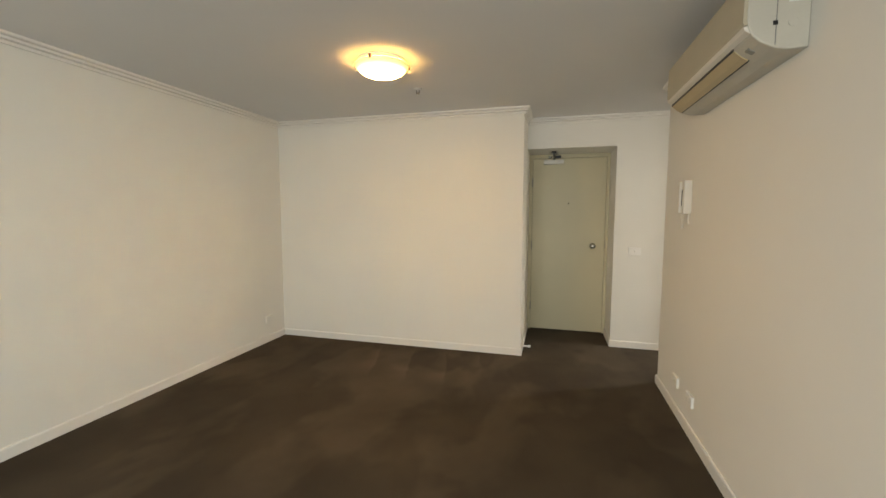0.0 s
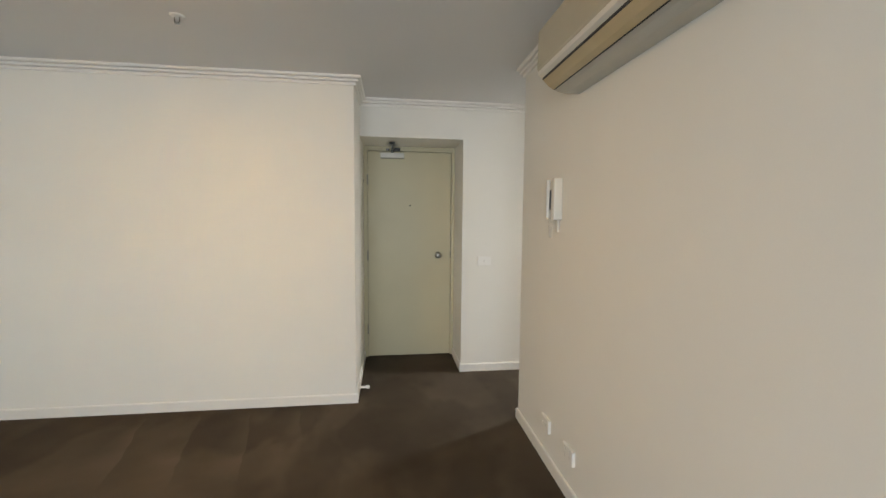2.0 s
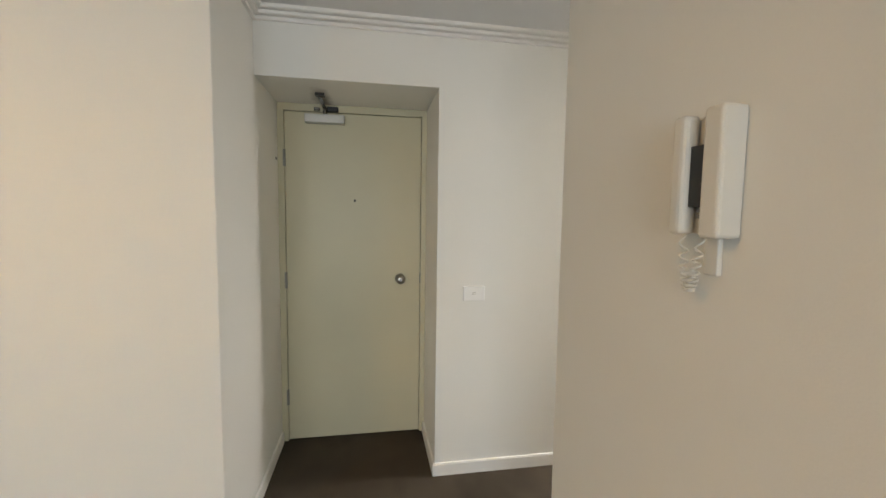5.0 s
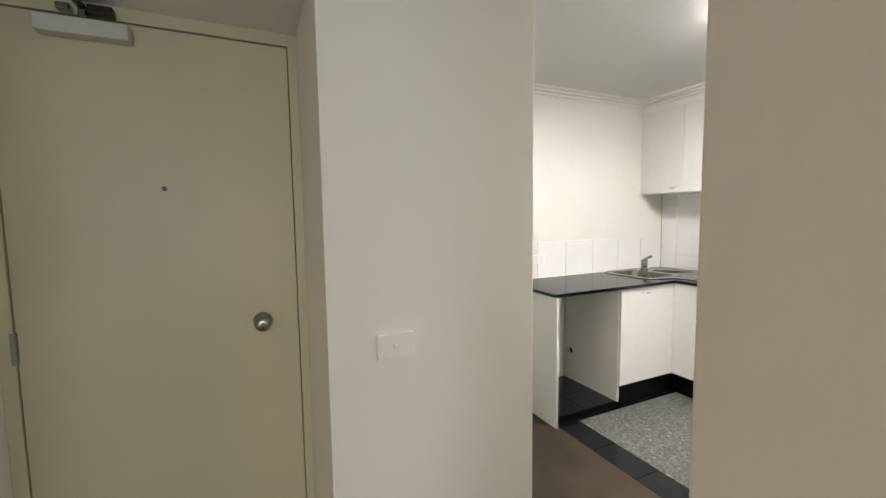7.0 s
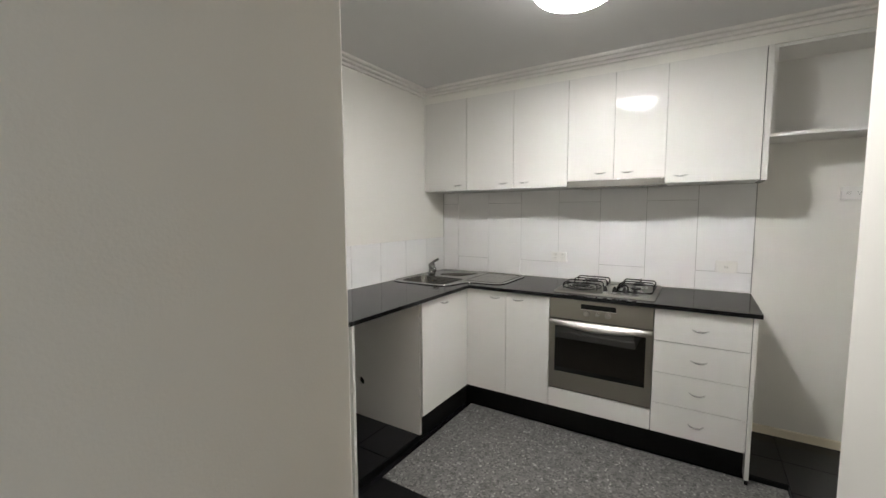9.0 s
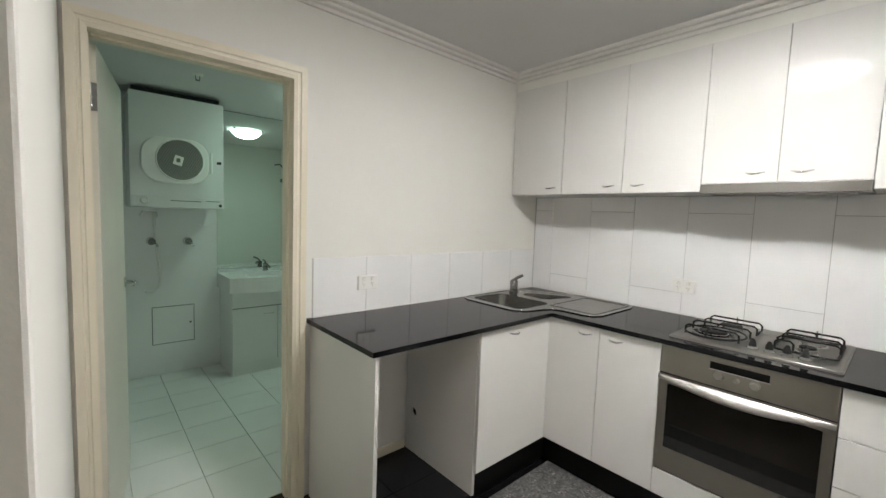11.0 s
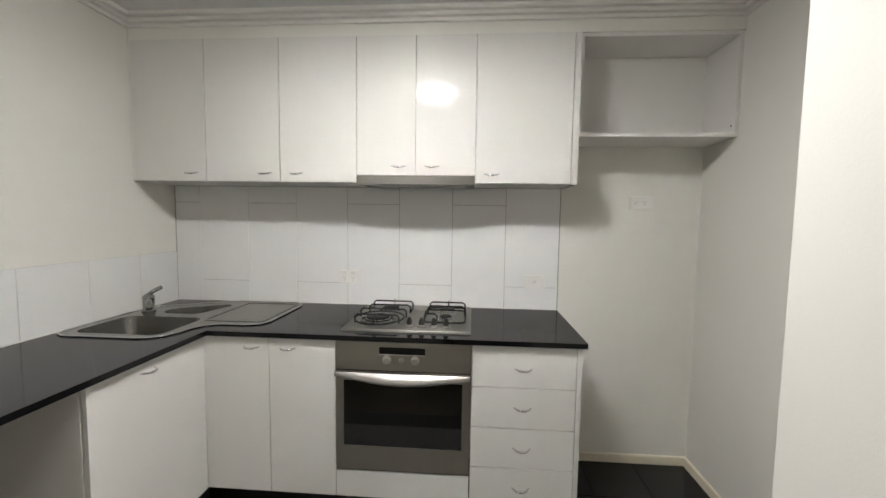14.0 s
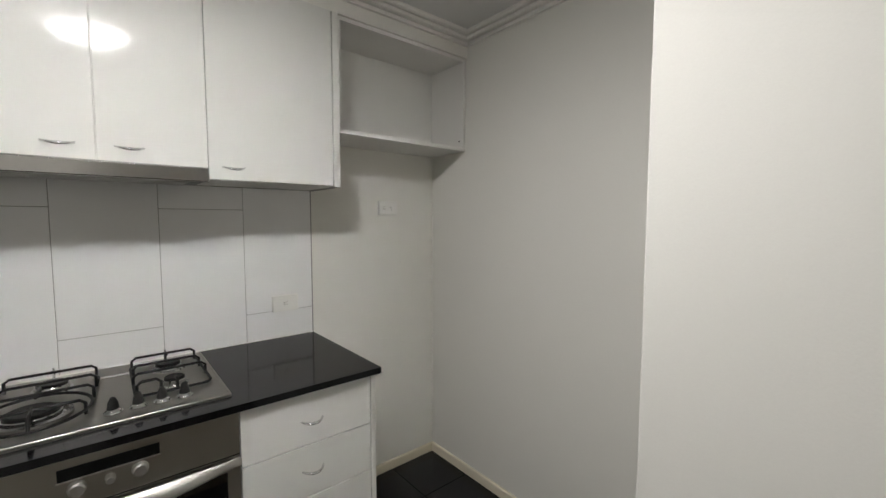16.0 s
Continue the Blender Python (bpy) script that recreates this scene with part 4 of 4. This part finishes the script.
def hob():
    x0, x1, y0, y1, z = 2.525, 3.04, 0.576, 1.157, 0.9
    h = thing("gas_hob", (2.78, 0.866, z), "stainless steel four-burner gas hob with black trivets", "hob")
    part("tray", plate(rounded(x0, y0, x1, y1, 0.012), [], z, z + 0.007), STEEL, h)
    part("tray_lip", tube([(x, y, z + 0.007) for x, y in rounded(x0 + 0.005, y0 + 0.005, x1 - 0.005, y1 - 0.005, 0.012)], 0.0035, 8, True), STEEL, h, smooth=True)
    part("rear_step", box(2.93, 0.80, z + 0.007, 3.03, 0.905, z + 0.014, 0.003), STEEL, h)
    zt = z + 0.007
    for bx, by, r in ((2.69, 1.025, 0.062), (2.915, 1.0, 0.042), (2.905, 0.70, 0.042), (2.735, 0.70, 0.032)):
        b = part("burner", lathe([(0, 0), (r * 1.25, 0), (r * 1.2, 0.004), (r, 0.006), (r, 0.016), (r * 0.97, 0.018), (0, 0.018)], 32, Matrix.Translation((bx, by, zt))), CHROME, h, "steel burner body")
        part("cap", lathe([(0, 0.018), (r * 0.9, 0.018), (r * 0.9, 0.023), (r * 0.8, 0.026), (0, 0.026)], 32, Matrix.Translation((bx, by, zt))), IRON, b, "black enamel burner cap")
    ring = lathe([(0.085, 0.0), (0.085, 0.010), (0.074, 0.012), (0.074, 0)], 36, Matrix.Translation((2.69, 1.025, zt)))
    part("wok_ring", ring, DARKCHROME, h)
    for by in (1.0, 0.70):
        part("igniter", tube([(2.985, by, zt), (2.985, by, zt + 0.03), (2.98, by, zt + 0.052)], 0.0035, 8), CHROME, h)
    zk = zt
    for y in (0.858, 0.802, 0.746, 0.690):
        k = part("knob", lathe([(0, 0), (0.022, 0), (0.022, 0.005), (0.016, 0.011), (0.013, 0.014), (0, 0.014)], 24, Matrix.Translation((2.60, y, zk))), CHROME, h, "chrome control knob")
        part("pointer", lathe([(0.0145, 0.013), (0.012, 0.03), (0.006, 0.044), (0, 0.046)], 14, Matrix.Translation((2.60, y, zk))), BLACKPLASTIC, k, "black pointed grip")
    r = 0.0044
    zr = zt + 0.042

    def arch(a, b):
        """A bar between two feet, raised over its length."""
        a, b = Vector(a), Vector(b)
        d = (b - a).normalized() * 0.012
        return tube([(a.x, a.y, zt), (a.x, a.y, zr - 0.010), (a.x + d.x, a.y + d.y, zr), (b.x - d.x, b.y - d.y, zr), (b.x, b.y, zr - 0.010), (b.x, b.y, zt)], r, 8)
    # trivet over the wok burner: an oval loop low down with arched bars
    oval = [(2.70 + 0.135 * math.cos(a), 1.02 + 0.118 * math.sin(a), zt + 0.014) for a in [2 * math.pi * k / 40 for k in range(40)]]
    t = [tube(oval, r, 8, True), arch((2.64, 1.125, 0), (2.64, 0.915, 0)), arch((2.765, 1.13, 0), (2.765, 0.90, 0)), arch((2.865, 1.11, 0), (2.865, 0.895, 0)), arch((2.965, 1.11, 0), (2.965, 0.895, 0)), tube([(2.86, 0.895, zt + 0.004), (2.90, 0.889, zt + 0.016), (2.97, 0.895, zt + 0.004)], r, 8), tube([(2.86, 1.11, zt + 0.004), (2.90, 1.116, zt + 0.016), (2.97, 1.11, zt + 0.004)], r, 8), tube([(2.565, 1.02, zt + 0.014), (2.575, 1.02, zr), (2.66, 1.02, zr)], r, 8), tube([(2.835, 1.02, zt + 0.014), (2.825, 1.02, zr), (2.735, 1.02, zr)], r, 8)]
    for k, b in enumerate(t):
        part("trivet_bar", b, IRON, h, smooth=True)
    loop = [(x, y, zt + 0.008) for x, y in rounded(2.66, 0.605, 2.985, 0.805, 0.03, 5)]
    t = [tube(loop, r, 8, True), arch((2.965, 0.80, 0), (2.965, 0.61, 0)), arch((2.865, 0.80, 0), (2.865, 0.61, 0)), arch((2.775, 0.805, 0), (2.775, 0.605, 0)), arch((2.69, 0.80, 0), (2.69, 0.74, 0)), tube([(2.985, 0.70, zt + 0.008), (2.98, 0.70, zr), (2.94, 0.70, zr)], r, 8), tube([(2.66, 0.70, zt + 0.008), (2.665, 0.70, zr - 0.006), (2.70, 0.70, zr - 0.006)], r, 8)]
    for b in t:
        part("trivet_bar", b, IRON, h, smooth=True)


hob()

# wall cabinets
WX, WZ0, WZ1 = 2.785, 1.578, 2.283


def wall_cabinet(label, y0, y1, doors, z0=WZ0):
    c = thing("wall_cabinet", (2.94, (y0 + y1) / 2, z0), label, "cabinet", "wall cabinets over the worktop")
    part("body", box(WX + 0.02, y0 + 0.0005, z0, XE - 0.001, y1 - 0.0005, WZ1), CARCASS, c)
    for a, b, hy in doors:
        front("door", c, WX, a + GAP, z0 + 0.001, WX + 0.018, b - GAP, WZ1, (WX, hy, z0 + 0.046), (-1, 0, 0), 0.008)


wall_cabinet("white gloss wall cabinet with one door in the corner", 1.938, 2.325, [(1.938, 2.325, 2.018)])
wall_cabinet("white gloss wall cabinet with a pair of doors", 1.157, 1.938, [(1.55, 1.938, 1.63), (1.157, 1.55, 1.467)])
wall_cabinet("short white gloss cabinet with two doors over the rangehood", 0.570, 1.157, [(0.863, 1.157, 0.946), (0.570, 0.863, 0.783)], 1.615)
wall_cabinet("white gloss wall cabinet with one door beside the shelf", 0.112, 0.570, [(0.112, 0.570, 0.49)])
p = thing("end_panel", (2.93, 0.095, WZ0), "white gloss end panel of the wall cabinets", "panel")
part("board", box(WX - 0.002, 0.082, WZ0 - 0.003, XE - 0.001, 0.110, WZ1, 0.001), LAMINATE, p)
p = thing("corner_filler", (2.94, 2.333, WZ0), "thin white scribe strip against the wall", "panel")
part("strip", box(WX + 0.006, 2.326, WZ0, XE - 0.001, YN - 0.001, WZ1), CARCASS, p)
structure("wall_bulkhead", box(2.79, -0.65, WZ1 + 0.001, XE, YN, H), PAINT, "off-white bulkhead over the wall cabinets")
hd = thing("range_hood", (2.9, 0.864, 1.567), "slim stainless steel slide-out range hood", "range hood")
part("fascia", box(2.772, 0.572, 1.567, 2.80, 1.156, 1.613, 0.003), HOODSTEEL, hd)
bd = part("body", box(2.80, 0.572, 1.574, XE - 0.03, 1.156, 1.614), GREYPLASTIC, hd)
part("filter", box(2.83, 0.62, 1.568, XE - 0.08, 1.11, 1.574, 0.002), STEEL, bd, "grease filter panel")
sh = thing("open_shelf", (2.94, -0.28, 1.805), "white open shelf box over the fridge recess", "shelf")
part("bottom", box(2.80, -0.648, 1.805, XE - 0.002, 0.080, 1.823, 0.001), CARCASS, sh)
part("side", box(2.80, 0.064, 1.823, XE - 0.002, 0.0805, WZ1), CARCASS, sh)
part("side", box(2.80, -0.648, 1.823, XE - 0.002, -0.632, WZ1), CARCASS, sh)
part("back", box(XE - 0.016, -0.632, 1.823, XE - 0.002, 0.064, WZ1), CARCASS, sh)
part("top", box(2.80, -0.632, WZ1 - 0.016, XE - 0.016, 0.064, WZ1), CARCASS, sh)
sc = part("screw_cap", turned([(0, 0), (0.005, 0), (0.005, 0.002), (0, 0.002)], (2.83, -0.632, 1.86), (0, 1, 0), 12), GREYPLASTIC, sh)

# ---- bathroom ----


def dryer():
    x0, x1, y0, z0, z1 = 0.757, 1.36, 4.13, 1.40, 2.222
    d = thing("clothes_dryer", (1.06, 4.3, z0), "white wall-mounted tumble dryer with round grille", "dryer")
    part("body", box(x0, y0, z0, x1, BY1, z1, 0.006), ENAMEL, d)
    # black box painted in as the shade between dryer and ceiling
    part("top_shade", box(x0 + 0.02, y0 + 0.05, z1, x1 - 0.02, BY1 - 0.01, z1 + 0.04), BLACKPLASTIC, d, "black box put in for the shade above the dryer")
    part("control_panel", box(x0 + 0.004, y0 - 0.012, z0 + 0.004, x1 - 0.004, y0 + 0.002, z0 + 0.085, 0.005), ENAMEL, d)
    part("knob", turned([(0, 0), (0.026, 0), (0.023, 0.02), (0.016, 0.024), (0, 0.024)], (x0 + 0.08, y0 - 0.012, z0 + 0.05), (0, -1, 0), 24), PLASTIC, d)
    part("print_line", box(x0 + 0.24, y0 - 0.0135, z0 + 0.053, x0 + 0.44, y0 - 0.011, z0 + 0.059), GREYPLASTIC, d)
    part("print_line", box(x0 + 0.47, y0 - 0.0135, z0 + 0.058, x0 + 0.57, y0 - 0.011, z0 + 0.064), GREYPLASTIC, d)
    part("power_light", turned([(0, 0), (0.012, 0), (0.012, 0.003), (0, 0.003)], (x1 - 0.03, y0 - 0.012, z0 + 0.03), (0, -1, 0), 12), BLACKPLASTIC, d)
    cx, cz = 1.045, 1.755
    up = Matrix.Translation((cx, y0, cz)) @ pose(0, 0, 0, 90, 0, 0)
    ol = rounded(-0.225, -0.17, 0.205, 0.165, 0.13, 8)
    door = part("door", None or prism(ol, 0, 0.028, 0.008), PLASTIC, d, "raised door with rounded corners", local=True)
    door.matrix_local = Matrix.Translation(-Vector(d.location)) @ up
    part("grille_ring", lathe([(0.158, 0.028), (0.156, 0.036), (0.148, 0.036), (0.146, 0.028)], 40, pose(0.015, 0.005, 0)), PLASTIC, door, local=True, smooth=True)
    part("grille_back", lathe([(0, 0.029), (0.147, 0.029), (0.147, 0.027)], 40, pose(0.015, 0.005, 0)), GREYPLASTIC, door, local=True)
    for k in range(21):
        u = -0.14 + 0.014 * k
        w = math.sqrt(max(0.0, 0.147 ** 2 - u * u))
        b = box(-w, u - 0.0042, 0.029, w, u + 0.0042, 0.035)
        bmesh.ops.transform(b, matrix=pose(0.015, 0.005, 0, 0, 0, 62), verts=b.verts)
        part("slat", b, GREYLIGHT, door, local=True)
    b = box(-0.028, -0.035, 0.034, 0.03, 0.035, 0.040, 0.004)
    bmesh.ops.transform(b, matrix=pose(0.0, 0.0, 0, 0, 0, -15), verts=b.verts)
    part("badge", b, PLASTIC, door, "raised square badge", local=True)
    b = box(-0.012, -0.014, 0.039, 0.012, 0.016, 0.0415)
    part("badge_mark", b, GREYPLASTIC, door, local=True)
    part("handle", box(0.218, -0.075, -0.001, 0.232, 0.085, 0.016, 0.004), PLASTIC, door, local=True)
    part("latch", box(x1 - 0.05, y0 - 0.004, cz + 0.0, x1 - 0.018, y0 + 0.002, cz + 0.022, 0.001), BLACKPLASTIC, d, "dark latch")


dryer()
for x in (0.91, 1.165):
    w = thing("wall_tap", (x, BY1, 1.125), "chrome washing machine tap on the bathroom wall", "tap", "laundry taps")
    part("flange", turned([(0, 0), (0.034, 0), (0.032, 0.006), (0.014, 0.01), (0.012, 0.05), (0, 0.05)], (x, BY1, 1.125), (0, -1, 0)), CHROME, w, smooth=True)
    part("handle", turned([(0.012, 0), (0.026, 0.004), (0.026, 0.02), (0.018, 0.026), (0, 0.026)], (x, BY1 - 0.05, 1.125), (0, -1, 0)), DARKCHROME, w, smooth=True)
    part("outlet", tube([(x + 0.012, BY1 - 0.03, 1.12), (x + 0.03, BY1 - 0.045, 1.105), (x + 0.038, BY1 - 0.05, 1.08)], 0.009, 10), CHROME, w, smooth=True)
hose = thing("drain_hose", (0.93, BY1, 0.6), "white rubber hose hanging on the wall", "hose")
part("hose", tube([(0.93, BY1 - 0.03, 1.36), (0.935, BY1 - 0.03, 1.15), (0.955, BY1 - 0.03, 0.95), (0.968, BY1 - 0.03, 0.83), (0.955, BY1 - 0.03, 0.745), (0.91, BY1 - 0.03, 0.71), (0.86, BY1 - 0.03, 0.72)], 0.010, 10), PLASTIC, hose, smooth=True)
hk = thing("hose_bracket", (0.90, BY1, 1.38), "white hose clip under the dryer", "bracket")
part("clip", tube([(0.84, BY1 - 0.002, 1.33), (0.86, BY1 - 0.04, 1.37), (0.95, BY1 - 0.04, 1.37), (0.96, BY1 - 0.002, 1.33)], 0.008, 8), PLASTIC, hk)
ap = thing("access_panel", (1.05, BY1, 0.42), "square white access panel in the wall", "access panel")
part("gap", box(0.905, BY1 - 0.0015, 0.255, 1.21, BY1 + 0.001, 0.575), GREYPLASTIC, ap)
part("hatch", box(0.911, BY1 - 0.005, 0.261, 1.204, BY1 - 0.001, 0.569, 0.001), WALLTILE, ap)
part("lock", turned([(0, 0), (0.009, 0), (0.009, 0.003), (0, 0.003)], (1.18, BY1 - 0.005, 0.42), (0, -1, 0), 12), GREYPLASTIC, ap)
bs = thing("wall_bracket", (1.30, BY1, 1.25), "small white ledge plate on the wall", "bracket")
part("ledge", box(1.25, BY1 - 0.02, 1.245, 1.36, BY1, 1.255, 0.002), WALLTILE, bs)


def vanity():
    x0, x1, y0, zt = 1.40, 2.16, 4.085, 0.84
    v = thing("vanity_unit", (1.78, 4.3, 0), "white vanity unit with moulded basin top and two doors", "vanity")
    part("body", box(x0 + 0.01, y0 + 0.02, 0.10, x1 - 0.01, BY1, 0.70), ENAMEL, v)
    part("plinth", box(x0 + 0.012, y0 + 0.022, 0.0, x1 - 0.012, BY1, 0.10), ENAMEL, v)
    # grey sheet behind the doors, put there to darken their gaps like shade
    part("gap_shade", box(x0 + 0.012, y0 + 0.0185, 0.102, x1 - 0.012, y0 + 0.0198, 0.60), GREYPLASTIC, v)
    part("apron", box(x0 + 0.008, y0 + 0.006, 0.585, x1 - 0.008, y0 + 0.022, 0.715), ENAMEL, v)
    for a, b, hx in ((x0 + 0.01, 1.774, 1.70), (1.781, x1 - 0.01, 1.87)):
        f = part("door", box(a, y0 + 0.002, 0.105, b, y0 + 0.018, 0.576, 0.0015), ENAMEL, v)
        part("handle", bow_handle((hx, y0 + 0.004, 0.52), (0, -1, 0), 0.09, 0.024), CHROME, f, "chrome bow handle", smooth=True)
    out = [(x0 - 0.012, BY1), (x0 - 0.012, y0 + 0.0), (x0 + 0.05, y0 - 0.012)]
    for k in range(17):
        t = k / 16
        out.append((x0 + 0.08 + (x1 - x0 - 0.16) * t, y0 - 0.014 - 0.065 * math.sin(math.pi * t) ** 1.6))
    out += [(x1 - 0.05, y0 - 0.012), (x1 + 0.012, y0), (x1 + 0.012, BY1)]
    basin = [(1.78 + 0.23 * math.cos(a), 4.245 + 0.15 * math.sin(a)) for a in [2 * math.pi * k / 32 for k in range(32)]]
    part("basin_top", plate(out, [basin], 0.715, zt), CERAMIC, v, "glossy moulded basin top")
    part("basin", bowl_of(basin, 0.725, zt, 0.05), CERAMIC, v, smooth=True)
    part("upstand", box(x0 - 0.012, BY1 - 0.02, zt, x1 + 0.012, BY1, zt + 0.025, 0.004), CERAMIC, v)
    tp = thing("basin_tap", (1.78, 4.43, zt), "chrome basin mixer tap on the vanity", "tap")
    part("body", lathe([(0, 0), (0.024, 0), (0.022, 0.01), (0.02, 0.055), (0.022, 0.07), (0, 0.08)], 20, Matrix.Translation((1.78, 4.43, zt))), DARKCHROME, tp, smooth=True)
    part("spout", tube([(1.78, 4.43, zt + 0.04), (1.78, 4.36, zt + 0.06), (1.78, 4.32, zt + 0.045)], 0.011, 10), DARKCHROME, tp, smooth=True)
    part("lever", tube([(1.78, 4.43, zt + 0.078), (1.765, 4.40, zt + 0.10), (1.74, 4.37, zt + 0.11)], 0.007, 8), DARKCHROME, tp, smooth=True)


vanity()
mr = thing("wall_mirror", (1.95, BY1, 0.87), "large frameless wall mirror over the vanity", "mirror")
part("glass", box(1.39, BY1 - 0.006, 0.868, BX1 - 0.01, BY1 - 0.001, BH - 0.012), MIRROR, mr)
part("edge", box(1.388, BY1 - 0.0065, 0.862, BX1 - 0.01, BY1 - 0.0005, 0.868), GREYPLASTIC, mr)
part("edge", box(1.388, BY1 - 0.0065, BH - 0.012, BX1 - 0.01, BY1 - 0.0005, BH - 0.007), GREYPLASTIC, mr)


def toilet():
    x, y = 1.62, BY0
    t = thing("toilet", (x, y + 0.3, 0), "white ceramic toilet with close-coupled cistern", "toilet")
    part("cistern", box(x - 0.19, y, 0.40, x + 0.19, y + 0.17, 0.80, 0.02, 3), CERAMIC, t)
    part("cistern_lid", box(x - 0.2, y, 0.80, x + 0.2, y + 0.18, 0.835, 0.012, 3), CERAMIC, t)
    pan = lathe([(0, 0), (0.12, 0), (0.115, 0.05), (0.12, 0.2), (0.175, 0.34), (0.185, 0.39), (0.0, 0.39)], 32, Matrix.Translation((x, y + 0.40, 0)) @ Matrix.Diagonal((1, 1.3, 1, 1)))
    part("pan", pan, CERAMIC, t, smooth=True)
    part("seat_lid", lathe([(0, 0.393), (0.188, 0.393), (0.19, 0.405), (0.175, 0.415), (0, 0.418)], 32, Matrix.Translation((x, y + 0.40, 0)) @ Matrix.Diagonal((1, 1.28, 1, 1))), PLASTIC, t, smooth=True)


toilet()
sw = thing("shower", (BX1, 2.66, 1.0), "small chrome shower outlet with holder on the tiles", "shower")
part("holder", box(BX1 - 0.065, 2.60, 1.81, BX1, 2.64, 1.86, 0.004), GREYPLASTIC, sw)
part("arm", tube([(BX1, 2.63, 1.98), (BX1 - 0.08, 2.64, 2.06), (BX1 - 0.16, 2.66, 2.04)], 0.008, 8), DARKCHROME, sw, smooth=True)

# ---- tiles ----


def tiles(parent, mat, cells, place, thick, joint=0.002):
    """Single tiles as pieces of a wall or floor; alike sizes share one mesh. place(u, v): centre in the world and turn."""
    cache = {}
    for u0, v0, u1, v1 in cells:
        w, h = round(u1 - u0 - joint, 4), round(v1 - v0 - joint, 4)
        if w < 0.01 or h < 0.01:
            continue
        if (w, h) not in cache:
            bm = box(-w / 2, -h / 2, 0, w / 2, h / 2, thick)
            bmesh.ops.bevel(bm, geom=[e for e in bm.edges if all(v.co.z > thick / 2 for v in e.verts)], offset=0.0012, segments=1, affect="EDGES")
            me = bpy.data.meshes.new("tile")
            bm.to_mesh(me)
            bm.free()
            me.materials.append(mat)
            cache[w, h] = me
        ob = new("tile", cache[w, h])
        ob.parent = parent
        ob.matrix_local = Matrix.Translation(-origin(parent)) @ place((u0 + u1) / 2, (v0 + v1) / 2)


# splashback beds and tiles: 300 x 600 in a running bond
part("splash_bed", box(XE - 0.005, 0.097, 0.901, XE, YN - 0.001, WZ0 - 0.001), GROUT, wall_east)
part("tile_edge", box(XE - 0.0092, 0.0935, 0.901, XE, 0.0968, WZ0 - 0.001), GROUT, wall_east, "thin grey strip along the tile edge")
part("splash_bed", box(1.327, YN - 0.005, 0.901, XE - 0.006, YN, 1.19), PALEGROUT, wall_north)
edge = [0.097, 0.393, 0.692, 0.994, 1.295, 1.597, 1.886, 2.181, YN - 0.007]
cells = []
for k, (a, b) in enumerate(zip(edge, edge[1:])):
    zj = 1.024 if k % 2 == 0 else 1.481
    cells += [(a, 0.903, b, zj), (a, zj, b, WZ0 - 0.002)]
tiles(wall_east, WALLTILE, cells, lambda u, v: Matrix.Translation((XE - 0.005, u, v)) @ Matrix(((0, 0, -1, 0), (-1, 0, 0, 0), (0, 1, 0, 0), (0, 0, 0, 1))), 0.004)
edge = [1.327, 1.62, 1.913, 2.211, 2.51, 2.80, XE - 0.012]
tiles(wall_north, WALLTILE, [(a, 0.903, b, 1.19) for a, b in zip(edge, edge[1:])], lambda u, v: Matrix.Translation((u, YN - 0.005, v)) @ Matrix(((1, 0, 0, 0), (0, 0, -1, 0), (0, 1, 0, 0), (0, 0, 0, 1))), 0.004)
flat = lambda z: (lambda u, v: Matrix.Translation((u, v, z)))
# bathroom floor
xs = [BX0] + [0.65 + 0.3 * k for k in range(7)] + [BX1]
ys = [YN + 0.095] + [2.8 + 0.3 * k for k in range(6)] + [BY1]
tiles(floor_bath, FLOORTILE, [(a, c, b, d) for a, b in zip(xs, xs[1:]) for c, d in zip(ys, ys[1:]) if b > a and d > c], flat(-0.008), 0.008, 0.004)
# black kitchen border
ys = [-0.65, -0.35, -0.057] + [0.245, 0.547, 0.849, 1.151, 1.453, 1.757]
cells = [(1.346, a, 1.529, b) for a, b in zip(ys, ys[1:])]
tiles(floor_kitchen, BLACKTILE, cells, flat(-0.004), 0.004, 0.003)
part("recess_bed", prism([(1.5635, -0.649), (XE - 0.001, -0.649), (XE - 0.001, 0.106), (2.532, 0.106), (2.532, -0.058), (1.5635, -0.058)], -0.004, 0.024), KICK, floor_kitchen)
tiles(floor_kitchen, BLACKTILE, [(a, c, b, d) for a, b in zip((1.564, 1.87, 2.17, 2.47, 2.77), (1.87, 2.17, 2.47, 2.77, XE - 0.001)) for c, d in ((-0.65, -0.35), (-0.35, -0.06))] + [(2.533, -0.06, 2.77, 0.105), (2.77, -0.06, XE - 0.001, 0.105)], flat(0.024), 0.004, 0.003)
part("plinth_bed", box(1.334, 1.79, -0.004, 1.924, YN, 0.041), KICK, floor_kitchen)
tiles(floor_kitchen, BLACKTILE, [(a, c, b, d) for a, b in ((1.334, 1.62), (1.62, 1.924)) for c, d in ((1.79, 2.03), (2.03, YN - 0.014))], flat(0.041), 0.004, 0.003)
